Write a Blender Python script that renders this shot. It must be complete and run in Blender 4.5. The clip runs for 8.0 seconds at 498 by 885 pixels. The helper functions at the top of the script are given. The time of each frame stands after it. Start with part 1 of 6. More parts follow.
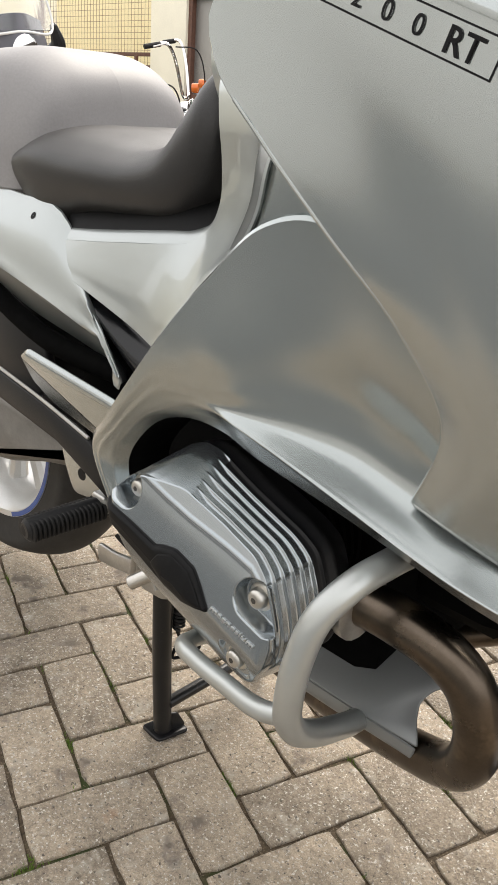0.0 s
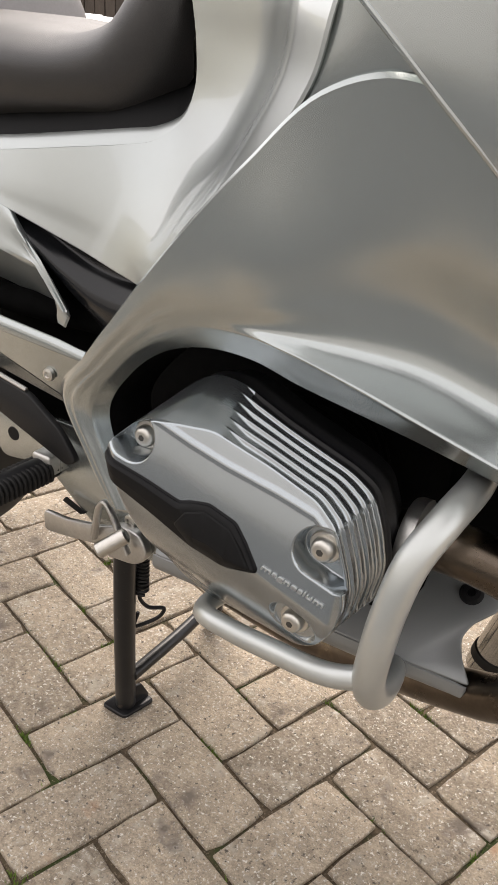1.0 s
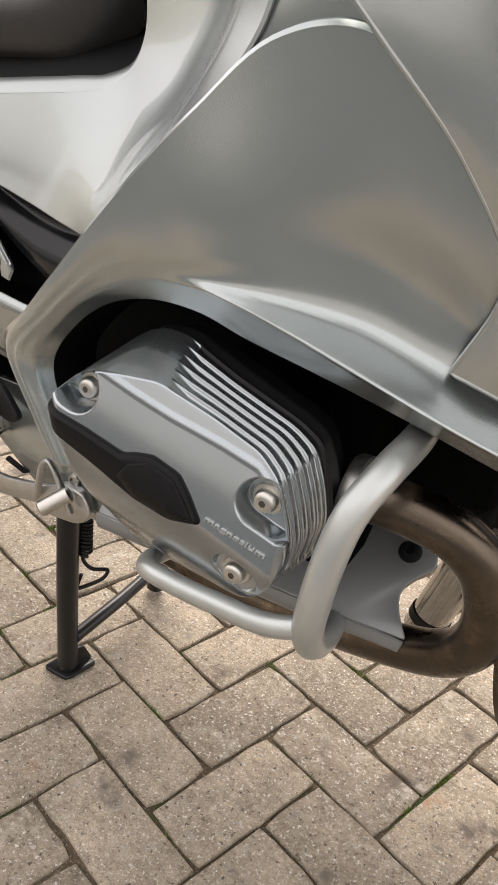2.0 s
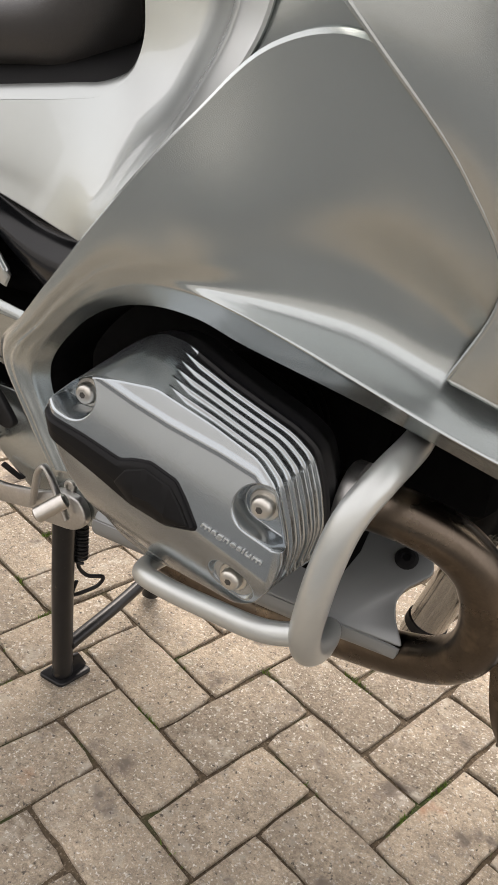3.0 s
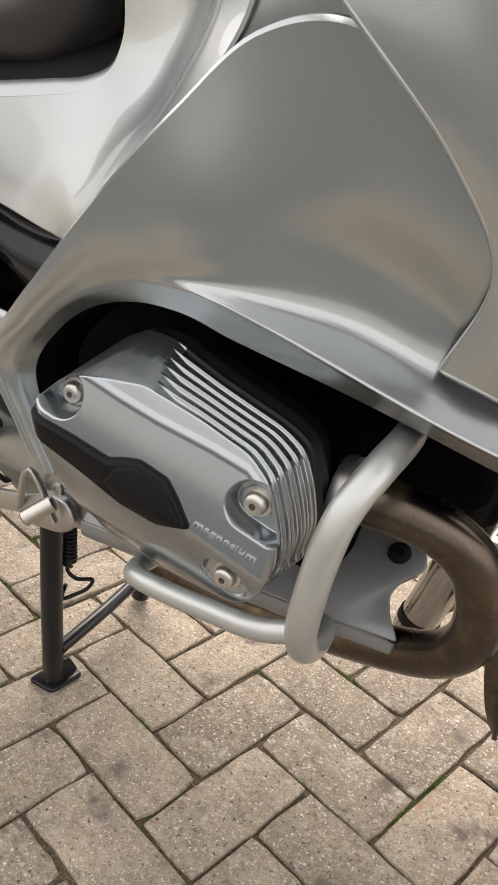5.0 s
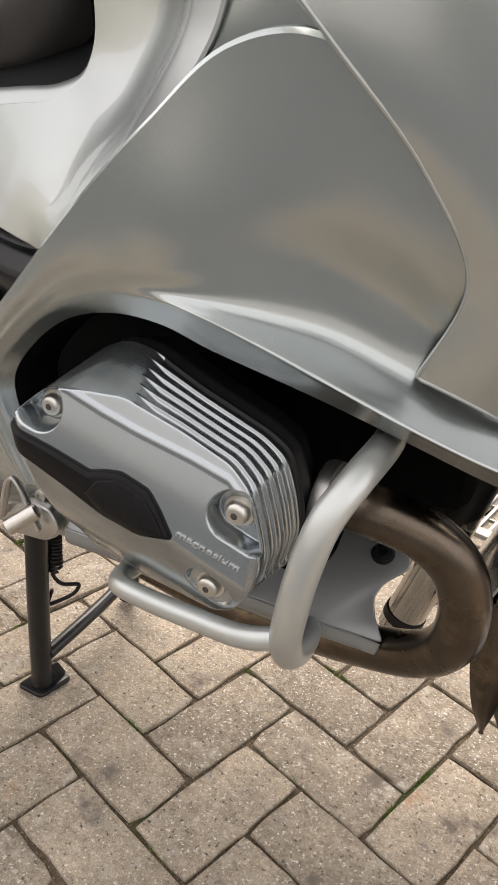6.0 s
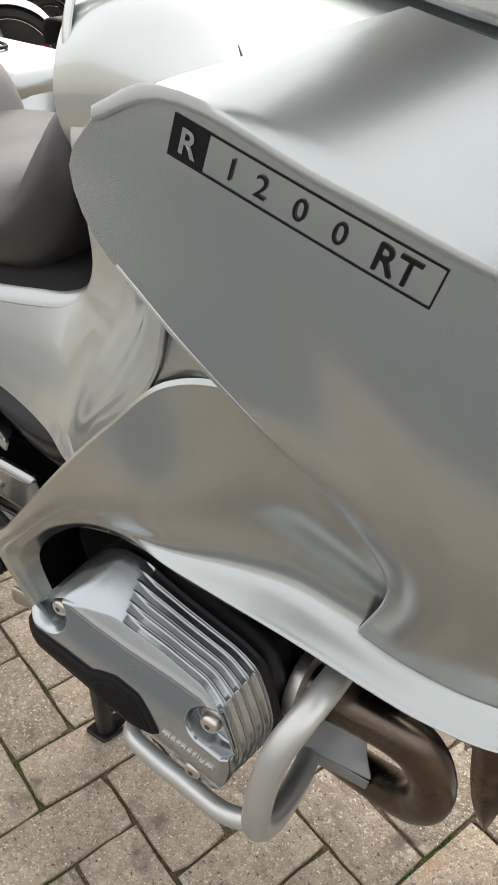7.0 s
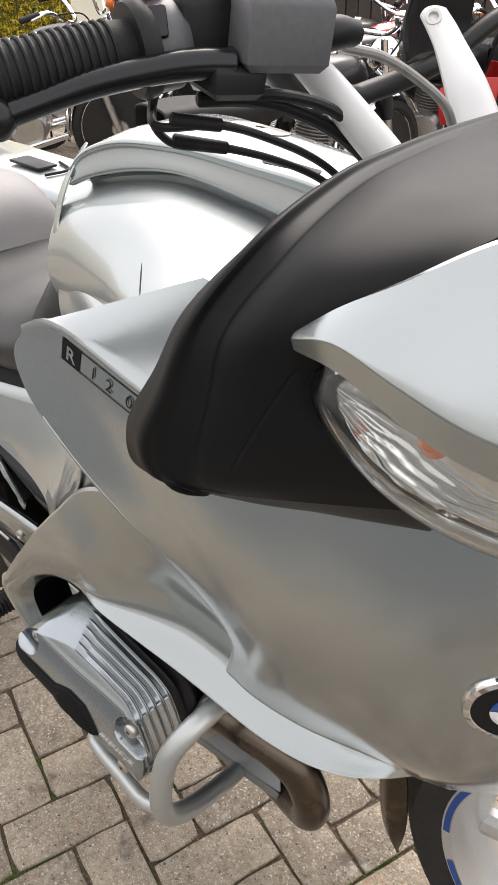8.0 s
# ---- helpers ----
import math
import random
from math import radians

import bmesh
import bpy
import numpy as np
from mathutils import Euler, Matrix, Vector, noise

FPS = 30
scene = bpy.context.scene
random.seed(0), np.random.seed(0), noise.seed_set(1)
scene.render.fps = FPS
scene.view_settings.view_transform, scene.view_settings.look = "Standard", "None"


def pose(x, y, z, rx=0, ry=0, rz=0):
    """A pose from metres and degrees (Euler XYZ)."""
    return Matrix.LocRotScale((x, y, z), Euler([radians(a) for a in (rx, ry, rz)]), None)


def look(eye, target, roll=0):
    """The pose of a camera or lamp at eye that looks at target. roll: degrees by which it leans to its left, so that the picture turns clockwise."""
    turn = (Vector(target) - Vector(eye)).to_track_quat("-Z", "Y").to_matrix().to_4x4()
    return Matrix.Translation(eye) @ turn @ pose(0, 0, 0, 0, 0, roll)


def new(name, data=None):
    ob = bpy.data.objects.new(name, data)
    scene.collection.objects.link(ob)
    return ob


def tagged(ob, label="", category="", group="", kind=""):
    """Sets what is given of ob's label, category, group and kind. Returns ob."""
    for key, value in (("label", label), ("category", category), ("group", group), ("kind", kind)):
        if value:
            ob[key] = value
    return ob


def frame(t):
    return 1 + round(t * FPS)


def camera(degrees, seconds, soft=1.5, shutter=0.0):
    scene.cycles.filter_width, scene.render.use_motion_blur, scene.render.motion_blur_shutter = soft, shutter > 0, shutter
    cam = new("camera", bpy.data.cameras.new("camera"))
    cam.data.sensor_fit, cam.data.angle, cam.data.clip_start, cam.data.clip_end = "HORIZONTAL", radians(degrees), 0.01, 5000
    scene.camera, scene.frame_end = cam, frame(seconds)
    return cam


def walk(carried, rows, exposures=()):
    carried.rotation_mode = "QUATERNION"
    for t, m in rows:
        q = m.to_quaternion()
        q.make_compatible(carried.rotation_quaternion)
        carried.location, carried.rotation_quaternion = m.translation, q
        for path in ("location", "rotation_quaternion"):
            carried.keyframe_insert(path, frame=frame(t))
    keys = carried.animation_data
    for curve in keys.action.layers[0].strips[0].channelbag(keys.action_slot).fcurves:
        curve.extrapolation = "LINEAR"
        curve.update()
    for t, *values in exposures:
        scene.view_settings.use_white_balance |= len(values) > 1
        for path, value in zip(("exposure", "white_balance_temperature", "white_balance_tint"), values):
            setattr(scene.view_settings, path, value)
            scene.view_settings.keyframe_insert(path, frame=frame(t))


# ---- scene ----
cam = camera(34.9, 8.0)
PATH = [
    (0, (0.375, -0.778, 0.94), (-0.866, 0.584, 0.162), 4.3),
    (0.3, (0.297, -0.744, 0.951), (-0.853, 0.681, 0.147), 2.1),
    (0.5, (0.256, -0.765, 0.936), (-0.84, 0.712, 0.153), 2.5),
    (0.7, (0.213, -0.778, 0.909), (-0.804, 0.739, 0.093), 2.4),
    (1, (0.193, -0.795, 0.875), (-0.698, 0.765, -0.003), 4.1),
    (1.5, (0.198, -0.801, 0.859), (-0.572, 0.793, -0.072), 6.8),
    (2, (0.202, -0.802, 0.86), (-0.56, 0.803, -0.059), 7.0),
    (3.5, (0.2, -0.804, 0.857), (-0.548, 0.818, -0.042), 7.3),
    (4, (0.201, -0.805, 0.852), (-0.537, 0.822, -0.047), 7.1),
    (5.5, (0.192, -0.799, 0.852), (-0.514, 0.845, -0.041), 6.2),
    (6, (0.195, -0.795, 0.865), (-0.489, 0.848, -0.047), 5.8),
    (6.2, (0.196, -0.783, 0.891), (-0.492, 0.841, -0.053), 5.3),
    (6.5, (0.195, -0.754, 0.967), (-0.523, 0.824, -0.031), 4.7),
    (6.8, (0.223, -0.710, 1.055), (-0.571, 0.790, -0.004), 3.2),
    (7, (0.250, -0.688, 1.119), (-0.627, 0.726, 0.010), 0.9),
    (7.3, (0.297, -0.678, 1.207), (-0.67, 0.68, 0.103), 0.0),
    (7.5, (0.354, -0.68, 1.247), (-0.678, 0.644, 0.159), -0.6),
    (7.7, (0.422, -0.684, 1.275), (-0.667, 0.607, 0.204), -1.2),
    (7.9, (0.469, -0.696, 1.291), (-0.634, 0.594, 0.233), -1.4),
    (8, (0.499, -0.705, 1.298), (-0.614, 0.588, 0.254), -1.3),
]
walk(cam, [(t, look(eye, target, roll)) for t, eye, target, roll in PATH],
     exposures=[(0.0, 1.05, 6850, 11), (1.0, 1.1, 7000, 15), (6.0, 1.12, 7000, 15), (6.5, 1.12, 6880, 13), (7.2, 0.98, 6780, 12), (8.0, 0.95, 6720, 14)])


# ---- world, sun, light ----
SUN_EL, SUN_ROT = 50.0, 25.0          # height of the sun; turn from +y towards -x, in degrees
world = bpy.data.worlds.new("sky")
scene.world = world
world.use_nodes = True
wn = world.node_tree
sky = wn.nodes.new("ShaderNodeTexSky")
sky.sky_type = "NISHITA"
sky.sun_disc = False
sky.sun_elevation = radians(SUN_EL)
sky.sun_rotation = radians(-SUN_ROT)
sky.air_density, sky.dust_density, sky.ozone_density = 1.0, 3.0, 1.0
haze = wn.nodes.new("ShaderNodeHueSaturation")      # thin white cloud takes most of the blue out
haze.inputs["Saturation"].default_value = 0.3
wn.links.new(sky.outputs[0], haze.inputs["Color"])
veil = wn.nodes.new("ShaderNodeMix")                  # even white of the cloud layer
veil.data_type = "RGBA"
veil.inputs["Factor"].default_value = 0.55
veil.inputs["B"].default_value = (7.0, 7.1, 7.2, 1)
wn.links.new(haze.outputs[0], veil.inputs["A"])
wn.links.new(veil.outputs["Result"], wn.nodes["Background"].inputs["Color"])
wn.nodes["Background"].inputs["Strength"].default_value = 0.15
sun_data = bpy.data.lights.new("sun", "SUN")
sun_data.energy, sun_data.angle, sun_data.color = 1.2, radians(35), (1.0, 0.95, 0.87)
sun = new("sun", sun_data)
_d = Vector((-math.sin(radians(SUN_ROT)) * math.cos(radians(SUN_EL)), math.cos(radians(SUN_ROT)) * math.cos(radians(SUN_EL)), math.sin(radians(SUN_EL))))
sun.matrix_world = look(_d * 20, (0, 0, 0))


# ---- materials ----
def material(name, colour, rough=0.5, metal=0.0, coat=0.0, coat_rough=0.05, coat_ior=1.5, grain=None, spots=None, bump=None, rand=0.0, spec=0.5, wear=0.02):
    """grain: (scale, amount) fine brightness noise; spots: (scale, colour, cover) blotches; bump: (scale, height m); rand: variation by object."""
    m = bpy.data.materials.new(name)
    m.use_nodes = True
    nt = m.node_tree
    b = nt.nodes["Principled BSDF"]
    b.inputs["Roughness"].default_value = rough
    b.inputs["Metallic"].default_value = metal
    b.inputs["Coat Weight"].default_value = coat
    b.inputs["Coat Roughness"].default_value = coat_rough
    b.inputs["Coat IOR"].default_value = coat_ior
    b.inputs["Specular IOR Level"].default_value = spec
    geo = nt.nodes.new("ShaderNodeNewGeometry").outputs["Position"]
    col = nt.nodes.new("ShaderNodeRGB")
    col.outputs[0].default_value = (*colour, 1)
    out = col.outputs[0]

    def noisy(scale, detail=6.0, rough_=0.6):
        n = nt.nodes.new("ShaderNodeTexNoise")
        n.inputs["Scale"].default_value, n.inputs["Detail"].default_value, n.inputs["Roughness"].default_value = scale, detail, rough_
        nt.links.new(geo, n.inputs["Vector"])
        return n.outputs["Fac"]

    def ramp(src, a, c, lo=0.0, hi=1.0):
        r = nt.nodes.new("ShaderNodeMapRange")
        r.inputs["From Min"].default_value, r.inputs["From Max"].default_value = a, c
        r.inputs["To Min"].default_value, r.inputs["To Max"].default_value = lo, hi
        nt.links.new(src, r.inputs["Value"])
        return r.outputs["Result"]

    def times(c, f):
        h = nt.nodes.new("ShaderNodeHueSaturation")
        nt.links.new(c, h.inputs["Color"])
        nt.links.new(f, h.inputs["Value"])
        return h.outputs["Color"]

    def over(c, new_col, f):
        x = nt.nodes.new("ShaderNodeMix")
        x.data_type = "RGBA"
        nt.links.new(f, x.inputs["Factor"])
        nt.links.new(c, x.inputs["A"])
        x.inputs["B"].default_value = (*new_col, 1)
        return x.outputs["Result"]

    if rand:
        oi = nt.nodes.new("ShaderNodeObjectInfo").outputs["Random"]
        out = times(out, ramp(oi, 0, 1, 1 - rand, 1 + rand))
    if grain:
        for g in (grain if isinstance(grain, list) else [grain]):
            out = times(out, ramp(noisy(g[0]), 0.3, 0.7, 1 - g[1], 1 + g[1]))
    if spots:
        for s in (spots if isinstance(spots, list) else [spots]):
            out = over(out, s[1], ramp(noisy(s[0], 4.0), 1 - s[2] - 0.05, 1 - s[2] + 0.05))
    if bump:
        bn = nt.nodes.new("ShaderNodeBump")
        bn.inputs["Distance"].default_value = bump[1]
        bn.inputs["Strength"].default_value = 1.0
        nt.links.new(noisy(bump[0], 8.0), bn.inputs["Height"])
        nt.links.new(bn.outputs["Normal"], b.inputs["Normal"])
    if grain or spots:
        nt.links.new(ramp(noisy(23.0), 0.3, 0.7, max(rough - wear, 0.02), min(rough + wear, 1)), b.inputs["Roughness"])
    nt.links.new(out, b.inputs["Base Color"])
    return m


SILVER = material("silver_paint", (0.432, 0.465, 0.463), 0.25, 0.88, coat=1.0, coat_rough=0.13, coat_ior=1.5, grain=[(6, 0.02)], wear=0.005)
SATIN = material("satin_silver_paint", (0.400, 0.432, 0.428), 0.26, 0.88, coat=1.0, coat_rough=0.13, coat_ior=1.5, grain=[(6, 0.02)], wear=0.005)
GLOSS = material("gloss_silver_paint", (0.435, 0.466, 0.463), 0.36, 0.75, coat=1.0, coat_rough=0.012, coat_ior=1.5, grain=[(6, 0.02)])
CAST = material("cast_silver", (0.385, 0.418, 0.438), 0.20, 0.92, grain=[(18, 0.03)], wear=0.006)
BARPAINT = material("powder_coated_silver", (0.53, 0.55, 0.54), 0.36, 0.75, grain=[(20, 0.05)])
ALU = material("raw_aluminium", (0.55, 0.54, 0.52), 0.35, 0.95, grain=[(300, 0.06), (30, 0.08)], bump=(500, 0.0002))
LETTERS = material("polished_letters", (0.72, 0.72, 0.71), 0.30, 0.9)
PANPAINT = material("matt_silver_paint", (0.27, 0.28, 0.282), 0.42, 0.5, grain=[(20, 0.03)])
FORKTUBE = material("polished_tube", (0.46, 0.445, 0.42), 0.14, 1.0, grain=[(60, 0.05)])
EMBLEM = material("worn_pale_emblem", (0.36, 0.365, 0.30), 0.4, 0.2, coat=0.5, grain=[(60, 0.1)], spots=[(45, (0.66, 0.66, 0.62), 0.45), (70, (0.26, 0.26, 0.21), 0.38)])
SWITCHGREY = material("grey_switch_plastic", (0.10, 0.10, 0.104), 0.45, grain=[(200, 0.1)])
STEEL = material("zinc_steel", (0.6, 0.58, 0.54), 0.32, 1.0, grain=[(200, 0.05)])
SOCKET = material("dark_bolt_socket", (0.10, 0.095, 0.09), 0.5, 0.8)
CHROME = material("chrome", (0.8, 0.8, 0.8), 0.06, 1.0)
BRONZE = material("heat_stained_steel", (0.125, 0.100, 0.078), 0.28, 1.0, grain=[(40, 0.14), (400, 0.06)], spots=(18, (0.20, 0.155, 0.112), 0.42))
BLACK = material("black_plastic", (0.012, 0.012, 0.013), 0.45, grain=[(300, 0.2)], bump=(1500, 0.0001), spec=0.3)
BLACKPAINT = material("black_paint", (0.010, 0.010, 0.011), 0.3, coat=0.1, grain=[(60, 0.2)], spots=(45, (0.10, 0.08, 0.06), 0.28), spec=0.35)
MATTE = material("dark_moulded_plastic", (0.0045, 0.0047, 0.0052), 0.50, grain=[(300, 0.12), (12, 0.08)], bump=(1200, 0.00004), spec=0.22)
# near-black without sheen: paints the shade inside the fairing opening
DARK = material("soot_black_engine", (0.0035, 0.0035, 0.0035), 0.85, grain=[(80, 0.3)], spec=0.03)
INSERT_BLACK = material("matt_black_insert", (0.0045, 0.0045, 0.005), 0.55, grain=[(300, 0.15)], bump=(1500, 0.00005), spec=0.2)
GLOSSBLACK = material("glossy_black_plastic", (0.008, 0.0085, 0.010), 0.22, spec=0.45)
RUBBER = material("black_rubber", (0.012, 0.0115, 0.0115), 0.6, grain=[(120, 0.25)], bump=(400, 0.0003), spec=0.3)
VINYL = material("grey_black_vinyl", (0.029, 0.0275, 0.027), 0.42, grain=[(260, 0.1), (9, 0.08)], bump=(900, 0.00025))
VINYL2 = material("pale_grey_vinyl", (0.265, 0.255, 0.255), 0.5, grain=[(260, 0.06), (9, 0.05)], bump=(900, 0.0002))
TYRE = material("tyre_rubber", (0.02, 0.019, 0.018), 0.7, grain=[(90, 0.25), (10, 0.2)])
WHEELPAINT = material("wheel_silver", (0.62, 0.62, 0.61), 0.3, 0.5, coat=0.4, grain=[(300, 0.04)])
BLUE = material("blue_paint", (0.01, 0.07, 0.32), 0.3, coat=0.3)
WHITE = material("white_paint", (0.75, 0.75, 0.74), 0.35, coat=0.3)
REFLECT = material("polished_reflector", (0.85, 0.85, 0.84), 0.15, 1.0)
GREYCAST = material("grey_cast_alloy", (0.20, 0.19, 0.175), 0.5, 0.7, grain=[(300, 0.06), (30, 0.12)], bump=(500, 0.0002))
INK = material("black_decal", (0.010, 0.010, 0.011), 0.5, spec=0.15)
BLUEGREY = material("grey_plastic", (0.11, 0.11, 0.13), 0.5, grain=[(12, 0.08)])
ORANGE = material("amber_plastic", (0.75, 0.16, 0.02), 0.25, coat=0.5)
RED = material("red_paint", (0.55, 0.015, 0.015), 0.25, coat=0.8)
GREEN = material("green_paint", (0.05, 0.16, 0.08), 0.3, coat=0.6)
PALEGREEN = material("pale_green_paint", (0.42, 0.52, 0.42), 0.3, coat=0.6)
YELLOW = material("yellow_paint", (0.7, 0.55, 0.03), 0.4)
CREAM = material("cream_plaster", (0.86, 0.81, 0.66), 0.8, grain=[(60, 0.05), (2, 0.06)], bump=(150, 0.001))
YBRICK = material("yellow_plaster", (0.8, 0.68, 0.4), 0.55, grain=[(20, 0.06)], rand=0.08)
FENCEWOOD = material("dark_weathered_boards", (0.060, 0.046, 0.036), 0.8, grain=[(6, 0.2), (90, 0.25)], rand=0.25, bump=(120, 0.001))
RUST = material("rust_brown_paint", (0.12, 0.055, 0.035), 0.6, grain=[(40, 0.25)])
GREYWALL = material("grey_render", (0.46, 0.462, 0.455), 0.85, grain=[(40, 0.06), (1.2, 0.1)], bump=(120, 0.001))
IRON = material("galvanised_iron", (0.32, 0.31, 0.29), 0.5, 0.7, grain=[(80, 0.15)])
PAVER = material("worn_grey_paver", (0.335, 0.277, 0.210), 0.85, grain=[(420, 0.32), (90, 0.24), (18, 0.20), (4, 0.18)],
                 spots=[(26, (0.42, 0.37, 0.30), 0.385), (11, (0.48, 0.43, 0.365), 0.325), (75, (0.58, 0.54, 0.48), 0.335), (230, (0.70, 0.67, 0.61), 0.375), (150, (0.095, 0.08, 0.065), 0.36), (13, (0.165, 0.135, 0.11), 0.365), (9, (0.40, 0.24, 0.15), 0.29)], bump=(180, 0.0042), rand=0.17)
SAND = material("dirty_joint_sand", (0.098, 0.072, 0.046), 0.95, grain=[(150, 0.4), (12, 0.3)], spots=[(9, (0.045, 0.060, 0.016), 0.42), (300, (0.28, 0.23, 0.17), 0.37)], bump=(200, 0.003))
ASPHALT = material("grey_asphalt", (0.100, 0.106, 0.108), 0.85, grain=[(200, 0.2), (4, 0.1)], bump=(250, 0.0004))
KERB = material("pale_concrete", (0.24, 0.235, 0.225), 0.8, grain=[(120, 0.12), (6, 0.1)], bump=(200, 0.001))
MOSS = material("green_moss", (0.13, 0.21, 0.03), 0.9, grain=[(200, 0.4)])
LEAF = material("yellow_green_leaf", (0.16, 0.2, 0.03), 0.7, grain=[(30, 0.3)], rand=0.2)
FLOWER = material("yellow_flower", (0.75, 0.6, 0.02), 0.6)

CLEAR = bpy.data.materials.new("clear_plastic")
CLEAR.use_nodes = True
_b = CLEAR.node_tree.nodes["Principled BSDF"]
_b.inputs["Transmission Weight"].default_value, _b.inputs["Roughness"].default_value, _b.inputs["IOR"].default_value = 1.0, 0.03, 1.45
_b.inputs["Base Color"].default_value = (0.95, 0.96, 0.95, 1)


# ---- mesh tools ----
def spline(pts, n):
    """n points on a smooth curve through pts; n a list: so many steps on each piece between them."""
    P = [Vector(p) for p in pts]
    per = n if isinstance(n, (list, tuple)) else None
    n = sum(per) + 1 if per else n
    if len(P) == 2:
        return [P[0].lerp(P[1], i / (n - 1)) for i in range(n)]
    ts = [0.0]
    for a, c in zip(P, P[1:]):
        ts.append(ts[-1] + max((c - a).length, 1e-6) ** 0.75)
    tan = []
    for i in range(len(P)):
        if i == 0:
            tan.append((P[1] - P[0]) / (ts[1] - ts[0]))
        elif i == len(P) - 1:
            tan.append((P[-1] - P[-2]) / (ts[-1] - ts[-2]))
        else:
            a, c = ts[i] - ts[i - 1], ts[i + 1] - ts[i]
            tan.append(((P[i] - P[i - 1]) / a * c + (P[i + 1] - P[i]) / c * a) / (a + c))
    at = [ts[k] + (ts[k + 1] - ts[k]) * i / c for k, c in enumerate(per) for i in range(c)] + [ts[-1]] if per else [ts[-1] * i / (n - 1) for i in range(n)]
    out, k = [], 0
    for t in at:
        while k < len(P) - 2 and t > ts[k + 1]:
            k += 1
        h = ts[k + 1] - ts[k]
        u = (t - ts[k]) / h
        out.append(P[k] * (2 * u ** 3 - 3 * u * u + 1) + tan[k] * h * (u ** 3 - 2 * u * u + u) + P[k + 1] * (3 * u * u - 2 * u ** 3) + tan[k + 1] * h * (u ** 3 - u * u))
    return out


def from_grid(grid, close_u=False, close_v=False):
    """A bmesh from rows of points."""
    bm = bmesh.new()
    V = [[bm.verts.new(p) for p in row] for row in grid]
    nu, nv = len(V), len(V[0])
    for i in range(nu if close_u else nu - 1):
        for j in range(nv if close_v else nv - 1):
            q = [V[i][j], V[(i + 1) % nu][j], V[(i + 1) % nu][(j + 1) % nv], V[i][(j + 1) % nv]]
            q = list(dict.fromkeys(q))
            if len(q) > 2:
                bm.faces.new(q)
    return bm, V


def sheet(rows, nu=24, nv=24, thick=0.004, out=(0, -1, 0)):
    """A shell lofted through section curves, with a rounded rim."""
    R = [spline(r, nv) for r in rows]
    nv = len(R[0])
    cols = [spline([r[j] for r in R], nu) for j in range(nv)]
    grid = [[cols[j][i] for j in range(nv)] for i in range(nu)]
    out = Vector(out)

    def normal(i, j):
        a = grid[min(i + 1, nu - 1)][j] - grid[max(i - 1, 0)][j]
        c = grid[i][min(j + 1, nv - 1)] - grid[i][max(j - 1, 0)]
        n = a.cross(c)
        return n.normalized() if n.length > 1e-12 else out.normalized()

    N = [[normal(i, j) for j in range(nv)] for i in range(nu)]
    s = sum((N[i][j].dot(out) for i in range(nu) for j in range(nv)))
    sg = 1 if s >= 0 else -1
    bm, V = from_grid(grid)
    if sg < 0:
        bmesh.ops.reverse_faces(bm, faces=bm.faces[:])
    if not thick:
        return bm
    B = [[bm.verts.new(grid[i][j] - N[i][j] * sg * thick) for j in range(nv)] for i in range(nu)]
    for i in range(nu - 1):
        for j in range(nv - 1):
            q = [B[i][j], B[i][j + 1], B[i + 1][j + 1], B[i + 1][j]]
            bm.faces.new(q if sg > 0 else q[::-1])
    ring = [(i, 0) for i in range(nu)] + [(nu - 1, j) for j in range(1, nv)] + [(i, nv - 1) for i in range(nu - 2, -1, -1)] + [(0, j) for j in range(nv - 2, 0, -1)]
    cen = {}
    for i, j in ring:
        a = (min(max(i, 1), nu - 2), min(max(j, 1), nv - 2))
        d = grid[i][j] - grid[a[0]][a[1]]
        d = d - N[i][j] * d.dot(N[i][j])
        d = d.normalized() * thick * 0.5 if d.length > 1e-9 else d
        cen[(i, j)] = bm.verts.new(grid[i][j] - N[i][j] * sg * thick * 0.5 + d)
    for k, a in enumerate(ring):
        c = ring[(k + 1) % len(ring)]
        for X, Y in ((V, cen), (cen, B)):
            p = [X[a[0]][a[1]] if X is not cen else cen[a], X[c[0]][c[1]] if X is not cen else cen[c], Y[c[0]][c[1]] if Y is not cen else cen[c], Y[a[0]][a[1]] if Y is not cen else cen[a]]
            try:
                bm.faces.new(p)
            except ValueError:
                pass
    bmesh.ops.recalc_face_normals(bm, faces=bm.faces[:])
    return bm


